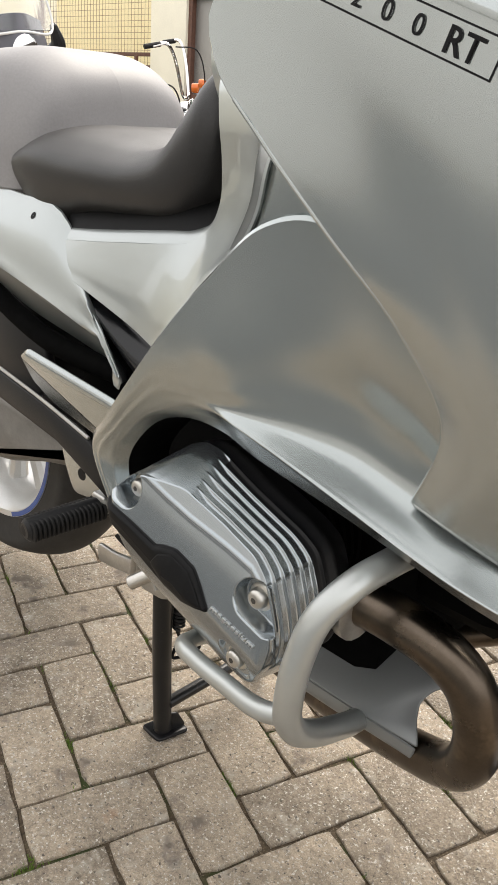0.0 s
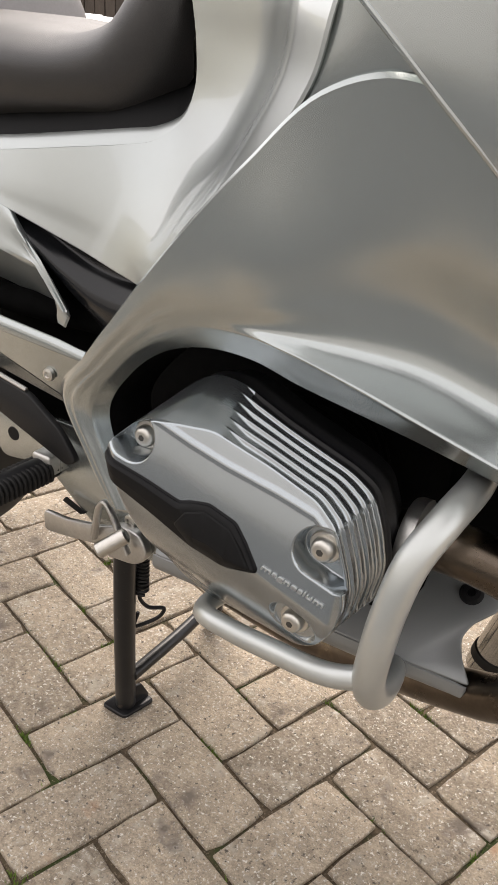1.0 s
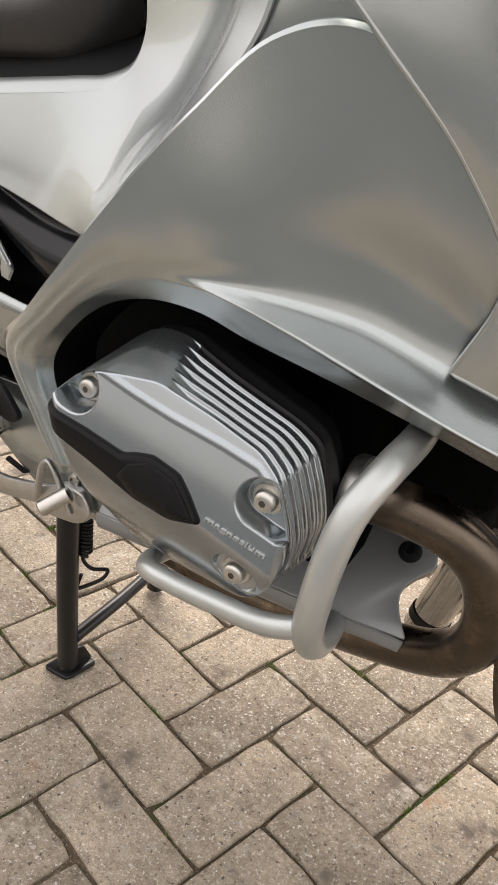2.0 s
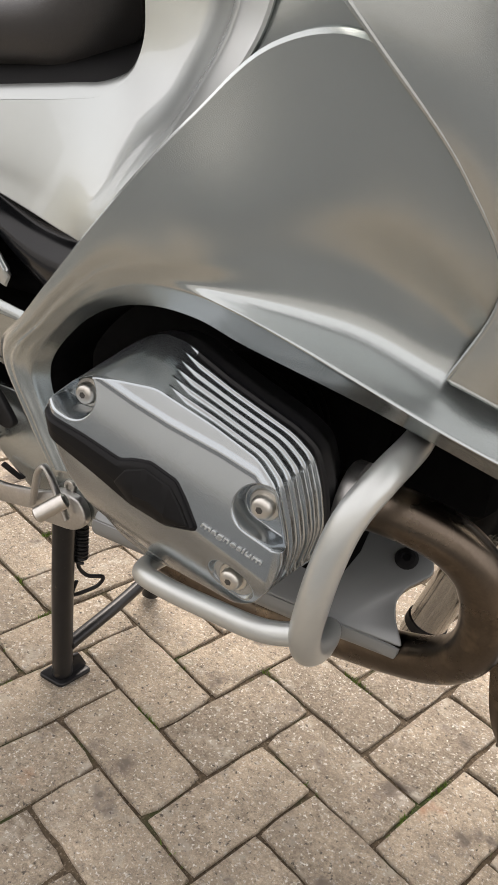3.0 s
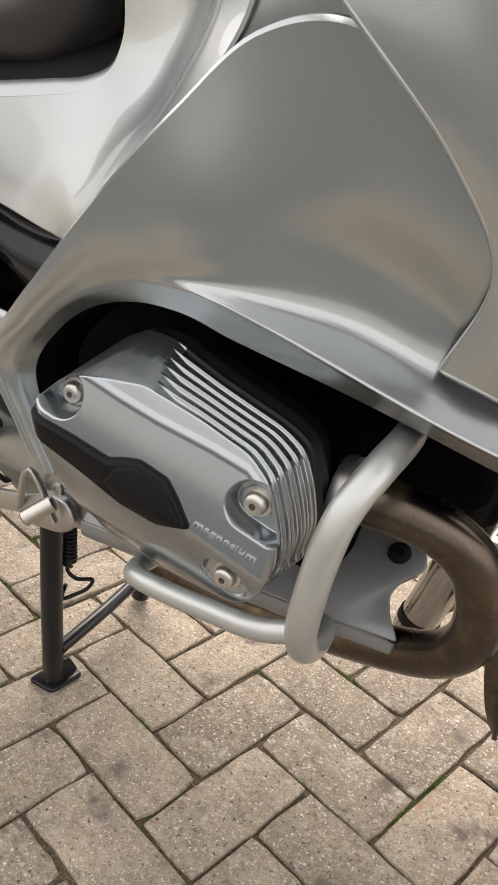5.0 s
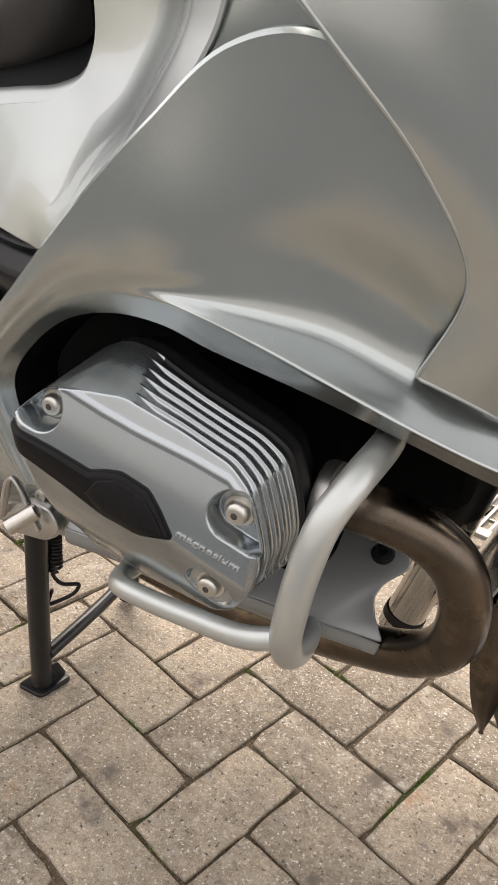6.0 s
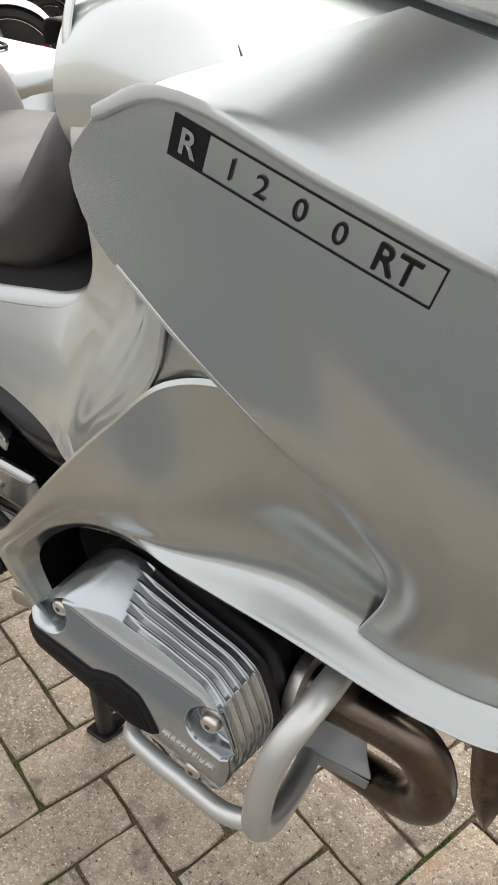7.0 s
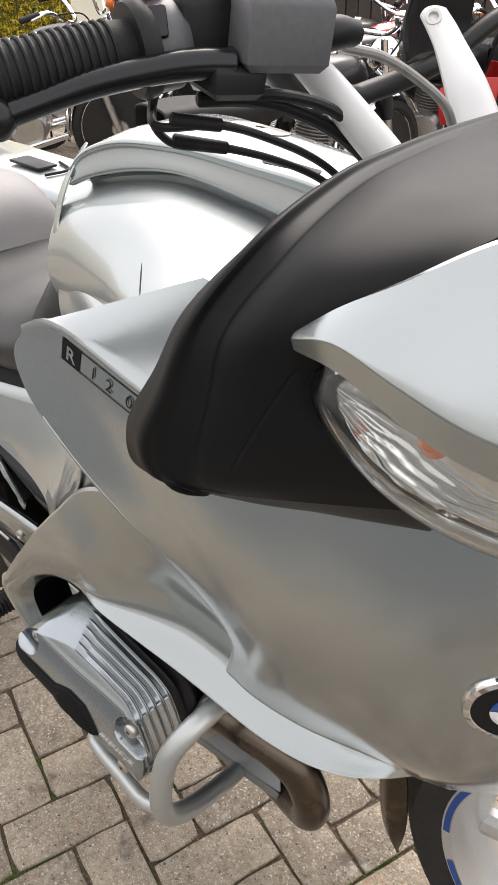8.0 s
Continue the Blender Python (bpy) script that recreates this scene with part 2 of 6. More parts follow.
def tube(pts, r, n=14, seg=None, flat=1.0, cap=True):
    """A swept tube through pts; r a number or a list of radii along it."""
    seg = seg or max(8, 5 * len(pts))
    P = spline(pts, seg) if len(pts) > 2 else spline(pts, max(2, min(seg, 6)))
    rs = r if isinstance(r, (list, tuple)) else [r]
    up = Vector((0, 0, 1))
    t0 = (P[1] - P[0]).normalized()
    a = t0.cross(up)
    a = (a if a.length > 0.05 else t0.cross(Vector((0, 1, 0)))).normalized()
    rows = []
    for i, p in enumerate(P):
        t = (P[min(i + 1, len(P) - 1)] - P[max(i - 1, 0)]).normalized()
        a = (a - t * a.dot(t)).normalized()
        c = t.cross(a)
        f = i / (len(P) - 1) * (len(rs) - 1)
        k = min(int(f), len(rs) - 2) if len(rs) > 1 else 0
        rr = rs[0] if len(rs) == 1 else rs[k] + (rs[k + 1] - rs[k]) * (f - k)
        rows.append([p + (a * math.cos(w) + c * math.sin(w) * flat) * rr for w in (math.tau * j / n for j in range(n))])
    bm, V = from_grid(rows, close_v=True)
    if cap:
        for row, p, q in ((V[0], P[0], P[1]), (V[-1], P[-1], P[-2])):
            d = (p - q).normalized()
            rr = (row[0].co - p).length
            inner = [bm.verts.new(p + (v.co - p) * 0.7 + d * rr * 0.25) for v in row]
            for j in range(n):
                bm.faces.new((row[j], row[(j + 1) % n], inner[(j + 1) % n], inner[j]))
            bm.faces.new(inner)
    bmesh.ops.recalc_face_normals(bm, faces=bm.faces[:])
    return bm


def lathe(profile, m, n=32, close=False):
    """A turned shape: profile of (radius, height) about the z axis of the pose m."""
    rows = [[m @ Vector((r * math.cos(math.tau * j / n), r * math.sin(math.tau * j / n), h)) for j in range(n)] for r, h in profile]
    bm, V = from_grid(rows, close_u=close, close_v=True)
    if not close:
        for row in (V[0], V[-1]):
            if (row[0].co - row[n // 2].co).length > 1e-5:
                bm.faces.new(row)
    bmesh.ops.remove_doubles(bm, verts=bm.verts[:], dist=1e-6)
    bmesh.ops.recalc_face_normals(bm, faces=bm.faces[:])
    return bm


def fillet(poly, r, k=4):
    """A closed 2D outline with its corners rounded."""
    out = []
    n = len(poly)
    for i in range(n):
        p, a, c = Vector(poly[i]), Vector(poly[i - 1]), Vector(poly[(i + 1) % n])
        d1, d2 = (a - p), (c - p)
        l = min(r, d1.length * 0.45, d2.length * 0.45)
        A, C = p + d1.normalized() * l, p + d2.normalized() * l
        for s in range(k + 1):
            u = s / k
            out.append(A * (1 - u) ** 2 + p * 2 * u * (1 - u) + C * u * u)
    return out


def slab(poly, place, depth, r=0.004, edge=0.0015, k=3):
    """A plate: a 2D outline (rounded by r) extruded by depth along the z of the pose place, its edges eased."""
    o = fillet(poly, r, k) if r else [Vector(p) for p in poly]
    n = len(o)
    area = sum(o[i].x * o[(i + 1) % n].y - o[(i + 1) % n].x * o[i].y for i in range(n))
    sg = 1 if area > 0 else -1

    def inset(d):
        res = []
        for i in range(n):
            t = (o[(i + 1) % n] - o[i - 1])
            t = t.normalized() if t.length > 1e-9 else Vector((1, 0))
            res.append(o[i] + Vector((-t.y, t.x)) * sg * d)
        return res

    e = min(edge, depth * 0.45)
    rows = []
    for d, h in ((e, 0.0), (0.0, e), (0.0, depth - e), (e * 0.4, depth - e * 0.3), (e, depth)):
        rows.append([place @ Vector((q.x, q.y, h)) for q in inset(d)])
    bm, V = from_grid(rows, close_v=True)
    bm.faces.new(V[0])
    bm.faces.new(V[-1])
    bmesh.ops.recalc_face_normals(bm, faces=bm.faces[:])
    return bm


def block(c, size, m=None, edge=0.003):
    """A box with eased edges about c."""
    x, y, z = (s / 2 for s in size)
    place = Matrix.Translation(c) @ (m or Matrix()) @ Matrix.Translation((0, 0, -z))
    return slab([(-x, -y), (x, -y), (x, y), (-x, y)], place, 2 * z, r=edge, edge=edge, k=2)


def joined(*bms):
    """Several bmeshes as one."""
    a = bms[0]
    for c in bms[1:]:
        me = bpy.data.meshes.new("tmp")
        c.to_mesh(me)
        c.free()
        a.from_mesh(me)
        bpy.data.meshes.remove(me)
    return a


def part(name, bm, mat, parent=None, label="", sharp=35):
    """Links a bmesh as one mesh object under a thing or a part."""
    me = bpy.data.meshes.new(name)
    bm.to_mesh(me)
    bm.free()
    me.polygons.foreach_set("use_smooth", [True] * len(me.polygons))
    if sharp:
        me.set_sharp_from_angle(angle=radians(sharp))
    me.materials.append(mat)
    ob = new(name, me)
    if parent:
        ob.parent = parent
    return tagged(ob, label)


def thing(name, label, category, at=(0, 0, 0), group=""):
    e = new(name)
    e.location = at
    e.empty_display_size = 0.1
    bpy.context.view_layer.update()
    return tagged(e, label, category, group)


def mirrored(ob, parent=None):
    """The same part on the other side of the plane y = 0."""
    me = ob.data.copy()
    me.transform(Matrix.Diagonal((1, -1, 1, 1)))
    me.flip_normals()
    c = new(ob.name.split(".")[0], me)
    c.parent = parent or ob.parent
    if "label" in ob:
        c["label"] = ob["label"]
    return c


def xz(y):
    """A pose whose x, y are the world's x, z, and whose z points outwards to the bike's right side (-y), from the plane y."""
    return Matrix(((1, 0, 0, 0), (0, 0, -1, y), (0, 1, 0, 0), (0, 0, 0, 1)))


def lettering(text, size, bold=0.0):
    """Flat letters as a bmesh in the plane z = 0, and their width."""
    cu = bpy.data.curves.new("letters", "FONT")
    cu.body, cu.size, cu.offset = text, size, bold
    cu.resolution_u = 3
    ob = new("letters", cu)
    dg = bpy.context.evaluated_depsgraph_get()
    me = bpy.data.meshes.new_from_object(ob.evaluated_get(dg))
    bm = bmesh.new()
    bm.from_mesh(me)
    bpy.data.meshes.remove(me)
    bpy.data.objects.remove(ob)
    bpy.data.curves.remove(cu)
    xs = [v.co.x for v in bm.verts]
    return bm, (max(xs) - min(xs) if xs else 0.0)


from mathutils.bvhtree import BVHTree

# ---- ground ----
PAVE_O, PAVE_U = Vector((-0.0725, -0.0534)), Vector((0.9417, -0.3365))
PAVE_V = Vector((-PAVE_U.y, PAVE_U.x))
bmg = bmesh.new()
for i, h in enumerate((-400, 400)):
    for w in ((-400, 400) if i == 0 else (400, -400)):
        bmg.verts.new((h, w, -0.006))
bmg.faces.new(bmg.verts[:])
ground = part("ground", bmg, SAND, sharp=0)
tagged(ground, "dark sandy joints between worn pavers", "ground", kind="structure")

# ---- the motorcycle: things that make up its right side are built, its bodywork is mirrored ----
bike = thing("motorcycle", "silver touring motorcycle on its centre stand, on pavers", "motorcycle")

# upper side fairing: section curves from the rear edge to the nose, each from crease to lower edge
FAIR = [
    [(-0.062, -0.347, 1.029), (-0.086, -0.347, 1.000), (-0.076, -0.349, 0.968), (-0.030, -0.349, 0.922), (0.030, -0.339, 0.865), (0.090, -0.318, 0.802), (0.124, -0.303, 0.742), (0.102, -0.287, 0.668)],
    [(-0.020, -0.347, 1.044), (-0.010, -0.349, 1.000), (0.035, -0.347, 0.945), (0.088, -0.337, 0.870), (0.134, -0.321, 0.798), (0.152, -0.306, 0.735), (0.135, -0.289, 0.661)],
    [(0.085, -0.344, 1.013), (0.117, -0.340, 0.945), (0.150, -0.331, 0.865), (0.178, -0.315, 0.785), (0.190, -0.297, 0.720), (0.185, -0.277, 0.643)],
    [(0.200, -0.336, 0.980), (0.215, -0.332, 0.925), (0.232, -0.320, 0.850), (0.245, -0.301, 0.770), (0.254, -0.280, 0.700), (0.252, -0.252, 0.626)],
    [(0.310, -0.328, 0.990), (0.315, -0.322, 0.930), (0.322, -0.306, 0.850), (0.328, -0.283, 0.770), (0.330, -0.250, 0.680), (0.325, -0.208, 0.588)],
]
FAIR_NOSE = [
    [(0.420, -0.290, 1.020), (0.420, -0.282, 0.930), (0.418, -0.265, 0.840), (0.412, -0.240, 0.760), (0.400, -0.208, 0.670), (0.385, -0.172, 0.595)],
    [(0.540, -0.190, 1.040), (0.535, -0.180, 0.930), (0.525, -0.165, 0.830), (0.510, -0.145, 0.750), (0.485, -0.120, 0.680), (0.455, -0.100, 0.620)],
    [(0.600, 0.000, 1.060), (0.600, 0.000, 0.930), (0.590, 0.000, 0.820), (0.570, 0.000, 0.740), (0.540, 0.000, 0.680), (0.500, 0.000, 0.640)],
]


def rolled(sec, p):
    """A section whose side stands nearly upright and turns inwards towards its lower edge."""
    (x0, y0, z0), (x1, y1, z1) = sec[0], sec[-1]
    return [(x, y0 + (y1 - y0) * max(0.0, (z0 - z) / (z0 - z1)) ** p, z) for x, y, z in sec]


FAIR = [FAIR[0]] + [rolled(sec, p) for sec, p in zip(FAIR[1:], (1.9, 2.4, 2.8, 2.8))]
FAIR_NOSE = [rolled(FAIR_NOSE[0], 2.5)] + FAIR_NOSE[1:]
fairing = part("side_fairing", sheet(FAIR + FAIR_NOSE, 56, 30, 0.004), SILVER, bike, "silver painted side fairing with a model badge")
mirrored(fairing)
rim = spline([Vector(p) for p in FAIR[0]], 40)[10:] + spline([Vector(sec[-1]) for sec in FAIR], 40)[1:]
bead = part("fairing_edge", tube([p + Vector((0.0004, 0.0016, 0.0004)) for p in rim], 0.0023, 10, 110), SILVER, fairing)
mirrored(bead, fairing)
outward = []
for p, q, r in zip([rim[0]] + rim, rim, rim[1:] + [rim[-1]]):
    t = (r - p).normalized()
    outward.append(q + Vector((t.z, 0, -t.x)) * 0.0002 + Vector((0, 0.0055, 0)))
# thin black tube paints the shadow line between fairing edge and panel
part("edge_seal", tube(outward, 0.0024, 8, 110), INK, fairing, "black line that paints the shadow behind the edge")
# facet above the crease
TOPS = ((-0.062, -0.061, -0.3450, 1.0305), (-0.022, -0.019, -0.3450, 1.0455), (0.055, 0.078, -0.266, 1.080), (0.085, 0.156, -0.264, 1.060), (0.200, 0.236, -0.262, 1.040), (0.310, 0.330, -0.262, 1.030))
edge = [p for p in spline([r[0] for r in FAIR + FAIR_NOSE], 56) if p.x < 0.315]
rows = []
for p in edge:
    top = Vector([float(np.interp(p.x, [t[0] for t in TOPS], [t[k] for t in TOPS])) for k in (1, 2, 3)])
    low = p + Vector((0, -0.0002, 0.0008))
    rows.append([p + Vector((0, -0.0006, -0.0040)), p + Vector((0, -0.0010, -0.0015)), *(low.lerp(top, k / 9) for k in range(10))])
bm = from_grid(rows)[0]
bmesh.ops.recalc_face_normals(bm, faces=bm.faces[:])
bmesh.ops.solidify(bm, geom=bm.faces[:], thickness=-0.003)
facet = part("fairing_shoulder", bm, SILVER, bike)
mirrored(facet)

# lower fairing panel with the opening for the cylinder: sections from the opening's edge over the ridge to the outer edge
LIP = [
    [(-0.212, -0.286, 0.482), (-0.220, -0.296, 0.483), (-0.228, -0.301, 0.484), (-0.234, -0.301, 0.485), (-0.240, -0.297, 0.486)],
    [(-0.232, -0.288, 0.530), (-0.240, -0.300, 0.531), (-0.249, -0.306, 0.532), (-0.256, -0.307, 0.533), (-0.262, -0.304, 0.534)],
    [(-0.243, -0.290, 0.578), (-0.254, -0.306, 0.583), (-0.266, -0.313, 0.588), (-0.276, -0.313, 0.592), (-0.286, -0.306, 0.594)],
    [(-0.214, -0.295, 0.622), (-0.222, -0.310, 0.627), (-0.230, -0.317, 0.630), (-0.239, -0.320, 0.632), (-0.248, -0.319, 0.634)],
    [(-0.180, -0.297, 0.650), (-0.189, -0.312, 0.657), (-0.198, -0.320, 0.663), (-0.206, -0.325, 0.668), (-0.214, -0.326, 0.672)],
    [(-0.137, -0.299, 0.665), (-0.146, -0.313, 0.681), (-0.155, -0.321, 0.695), (-0.164, -0.327, 0.708), (-0.172, -0.331, 0.720)],
    [(-0.091, -0.301, 0.666), (-0.099, -0.315, 0.690), (-0.107, -0.318, 0.715), (-0.118, -0.326, 0.742), (-0.130, -0.334, 0.767)],
    [(-0.050, -0.302, 0.659), (-0.055, -0.321, 0.689), (-0.052, -0.303, 0.708), (-0.062, -0.310, 0.760), (-0.088, -0.333, 0.811)],
    [(-0.005, -0.301, 0.648), (-0.005, -0.321, 0.677), (0.000, -0.283, 0.702), (0.000, -0.300, 0.770), (-0.040, -0.328, 0.856)],
    [(0.040, -0.298, 0.637), (0.040, -0.316, 0.661), (0.042, -0.269, 0.691), (0.058, -0.285, 0.760), (0.006, -0.325, 0.868)],
    [(0.080, -0.294, 0.628), (0.080, -0.310, 0.646), (0.082, -0.261, 0.677), (0.104, -0.272, 0.730), (0.072, -0.316, 0.842)],
    [(0.118, -0.288, 0.617), (0.119, -0.305, 0.635), (0.118, -0.260, 0.667), (0.132, -0.266, 0.692), (0.142, -0.290, 0.756)],
    [(0.160, -0.281, 0.606), (0.159, -0.297, 0.626), (0.160, -0.270, 0.660), (0.166, -0.268, 0.668), (0.172, -0.270, 0.690)],
    [(0.212, -0.270, 0.590), (0.211, -0.291, 0.611), (0.213, -0.255, 0.624), (0.218, -0.250, 0.634), (0.224, -0.246, 0.646)],
    [(0.240, -0.255, 0.582), (0.240, -0.275, 0.602), (0.244, -0.240, 0.612), (0.249, -0.238, 0.620), (0.256, -0.236, 0.630)],
    [(0.264, -0.228, 0.576), (0.265, -0.243, 0.590), (0.268, -0.222, 0.598), (0.271, -0.220, 0.604), (0.275, -0.218, 0.610)],
    [(0.284, -0.202, 0.566), (0.285, -0.208, 0.573), (0.288, -0.204, 0.585), (0.290, -0.204, 0.590), (0.292, -0.204, 0.595)],
]


def crisp(sec, k):
    """Tightens a section's ridge by points close to it on both sides."""
    a, r, v = Vector(sec[0]), Vector(sec[1]), Vector(sec[2])
    return [sec[0], r.lerp(a, 0.14 + 0.33 * (1 - k)), r, r.lerp(v, 0.12 + 0.36 * (1 - k)), r.lerp(v, 1 - 0.28 * k), *sec[3:]]


def faired(rows, first, last, order):
    """Section points of rows first to last moved onto smooth curves along the panel."""
    out = [[Vector(p) for p in sec] for sec in rows]
    for k in range(4):
        xs = np.array([rows[i][k][0] for i in range(first, last)])
        fit = [np.polyfit(xs, [rows[i][k][c] for i in range(first, last)], order) for c in (1, 2)]
        for i in range(first, last):
            w = min(1.0, (i - first + 0.5) / 1.5, (last - i - 0.5) / 1.5)
            x = rows[i][k][0]
            out[i][k] = Vector(rows[i][k]).lerp(Vector((x, np.polyval(fit[0], x), np.polyval(fit[1], x))), w)
    return out


LIP = faired(LIP, 6, 16, 4)


def flat_face(sec, k):
    """Straightens a section between the valley and the outer edge, slightly bowed outwards."""
    v, o = Vector(sec[2]), Vector(sec[4])
    flat = [v.lerp(o, u) + Vector((0, -0.012 * u * (1 - u) * 2, 0)) for u in (0.17, 0.48)]
    return [*sec[:3], v.lerp(o, 0.14).lerp(flat[0], k), Vector(sec[3]).lerp(flat[1], k), sec[4]]


for i, k in ((6, 0.30), (7, 0.55), (8, 0.85)):       # the valley above the ridge starts in a point
    LIP[i][2] = Vector(LIP[i][1]).lerp(Vector(LIP[i][2]), k)
LIP = [flat_face(sec, max(0.0, min(1.0, (i - 5) / 2, (12 - i) / 2))) for i, sec in enumerate(LIP)]
LIP = [crisp(sec, max(0.0, min(1.0, (i - 5) / 2))) for i, sec in enumerate(LIP)]
panel = part("lower_side_panel", sheet(LIP, 110, [5, 4, 4, 6, 8, 12, 14], 0.006), SATIN, bike, "satin silver lower panel with a flared lip")
mirrored(panel)
# returned inner edge of the opening, near-black to paint its shade
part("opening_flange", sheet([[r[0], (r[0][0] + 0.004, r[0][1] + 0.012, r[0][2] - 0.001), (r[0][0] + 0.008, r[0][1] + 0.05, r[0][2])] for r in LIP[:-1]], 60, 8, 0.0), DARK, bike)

# tank and the seat's side panels: sections along the bike, from the top middle down the right side
TANK = [
    [(-0.285, 0.000, 1.080), (-0.283, -0.085, 1.074), (-0.280, -0.138, 1.044), (-0.275, -0.165, 0.985), (-0.266, -0.135, 0.900), (-0.255, -0.120, 0.820)],
    [(-0.235, 0.000, 1.082), (-0.230, -0.090, 1.080), (-0.222, -0.155, 1.055), (-0.212, -0.182, 0.992), (-0.210, -0.150, 0.900), (-0.220, -0.130, 0.820)],
    [(-0.150, 0.000, 1.084), (-0.145, -0.092, 1.086), (-0.140, -0.165, 1.066), (-0.135, -0.208, 1.004), (-0.140, -0.155, 0.920), (-0.150, -0.130, 0.840)],
    [(-0.060, 0.000, 1.068), (-0.060, -0.092, 1.074), (-0.060, -0.190, 1.057), (-0.060, -0.240, 1.016), (-0.060, -0.190, 0.950), (-0.060, -0.150, 0.850)],
    [(0.040, 0.000, 1.046), (0.040, -0.090, 1.050), (0.040, -0.190, 1.044), (0.040, -0.262, 1.026), (0.030, -0.300, 0.950), (0.020, -0.270, 0.820)],
    [(0.180, 0.000, 1.020), (0.180, -0.090, 1.018), (0.180, -0.175, 1.012), (0.180, -0.235, 0.990), (0.170, -0.270, 0.930), (0.150, -0.250, 0.830)],
]
tank = part("tank_cover", sheet(TANK, 40, 40, 0.004, (0, -1, 0.6)), GLOSS, bike, "glossy silver tank cover")
mirrored(tank)
# one shell from the tank's flank down to below the seat: its edge round the seat, its outer edge, and the bulge between them
SHELL = [
    ((-0.530, -0.181, 0.764), (-0.490, -0.197, 0.724), 0.001),
    ((-0.452, -0.181, 0.773), (-0.422, -0.197, 0.706), 0.002),
    ((-0.378, -0.181, 0.783), (-0.352, -0.202, 0.690), 0.002),
    ((-0.320, -0.181, 0.791), (-0.285, -0.221, 0.681), 0.000),
    ((-0.278, -0.180, 0.800), (-0.215, -0.262, 0.690), -0.006),
    ((-0.252, -0.178, 0.818), (-0.140, -0.300, 0.755), -0.017),
    ((-0.240, -0.176, 0.846), (-0.086, -0.317, 0.816), -0.028),
    ((-0.241, -0.175, 0.884), (-0.051, -0.324, 0.866), -0.032),
    ((-0.250, -0.174, 0.930), (-0.040, -0.325, 0.908), -0.030),
    ((-0.257, -0.168, 0.962), (-0.032, -0.304, 0.948), -0.022),
    ((-0.262, -0.152, 0.986), (-0.042, -0.262, 0.984), 0.000),
    ((-0.258, -0.120, 1.004), (-0.060, -0.195, 1.012), 0.000),
]
rows = []
for inner, outer, bulge in SHELL:
    a, c = Vector(inner), Vector(outer)
    rows.append([a.lerp(c, u) + Vector((0, -bulge * f, 0)) for u, f in ((0, 0), (0.06, 0.16), (0.25, 0.60), (0.48, 0.96), (0.64, 0.80), (0.77, 0.26), (0.82, 0.10), (0.87, 0.05), (1, 0))])
side = part("seat_side_panel", sheet(rows, 90, 40, 0.004), GLOSS, bike, "glossy silver panel below the seat")
lip = [Vector(r[0]) for r in SHELL[:11]]
wide = (0.72, 0.72, 0.72, 0.72, 0.58, 0.32, 0.12, 0.06, 0.06, 0.06, 0.06)
part("seat_well", sheet([[a + Vector(p) * w for p in ((0, 0.0015, 0.0003), (-0.001, 0.003, 0.0035), (-0.002, 0.007, 0.010), (-0.004, 0.014, 0.018), (-0.006, 0.024, 0.023), (-0.010, 0.036, 0.025))] for a, w in zip(lip, wide)], 70, 12, 0.002, (0, -0.3, 1)), GLOSS, side)
# black base, drawn over the well's upper part to paint the seat's shade
part("seat_base", sheet([[a + Vector(p) for p in ((-0.003 * w, 0.002 + 0.008 * w, 0.013 * w), (-0.004, 0.010 + 0.006 * w, 0.004 + 0.018 * w), (-0.012, 0.030, 0.012 + 0.034 * w), (-0.020, 0.060, 0.020 + 0.044 * w))] for a, w in zip(lip, wide)], 60, 10, 0.002, (0, -1, 0.3)), INSERT_BLACK, side, "black seat base that also paints the shade below the seat")
mirrored(side)
part("panel_flange", sheet([
    [(-0.084, -0.311, 0.818), (-0.030, -0.304, 0.828), (0.030, -0.302, 0.834), (0.090, -0.296, 0.838)],
    [(-0.056, -0.319, 0.860), (-0.010, -0.318, 0.862), (0.040, -0.316, 0.864), (0.090, -0.310, 0.860)],
    [(-0.0445, -0.321, 0.886), (0.000, -0.324, 0.886), (0.050, -0.326, 0.886), (0.090, -0.322, 0.885)],
    [(-0.0420, -0.321, 0.930), (0.000, -0.331, 0.930), (0.050, -0.332, 0.930), (0.090, -0.329, 0.930)],
], 20, 16, 0.003), SATIN, panel)

def top_of(ob, x, y):
    """Height and slope of the top of a part at x, y."""
    t = BVHTree.FromPolygons([v.co[:] for v in ob.data.vertices], [p.vertices[:] for p in ob.data.polygons])
    return t.ray_cast(Vector((x, y, 2.0)), Vector((0, 0, -1)))[:2]


# console on top of the tank
def console_section(x, ye, zt):
    """Rounded top, a standing side band, and an underside that leaves a gap above the tank."""
    zs = top_of(tank, x, ye + 0.01)[0].z + 0.010
    return [(x, 0.0, zt + 0.010), (x, ye * 0.55, zt + 0.008), (x, ye * 0.88, zt + 0.002), (x, ye * 0.985, zt - 0.0005), (x, ye, zt - 0.003), (x, ye + 0.002, zt - 0.007),
            (x, ye - 0.002, zs + 0.003), (x, ye - 0.001, zs + 0.001), (x, ye + 0.002, zs), (x, ye + 0.030, zs - 0.001), (x, ye + 0.034, zs - 0.025)]


CONS = [console_section(*k) for k in ((-0.262, -0.124, 1.100), (-0.252, -0.116, 1.114), (-0.225, -0.100, 1.126), (-0.150, -0.078, 1.128), (-0.040, -0.066, 1.117), (0.040, -0.058, 1.105), (0.085, -0.053, 1.090))]
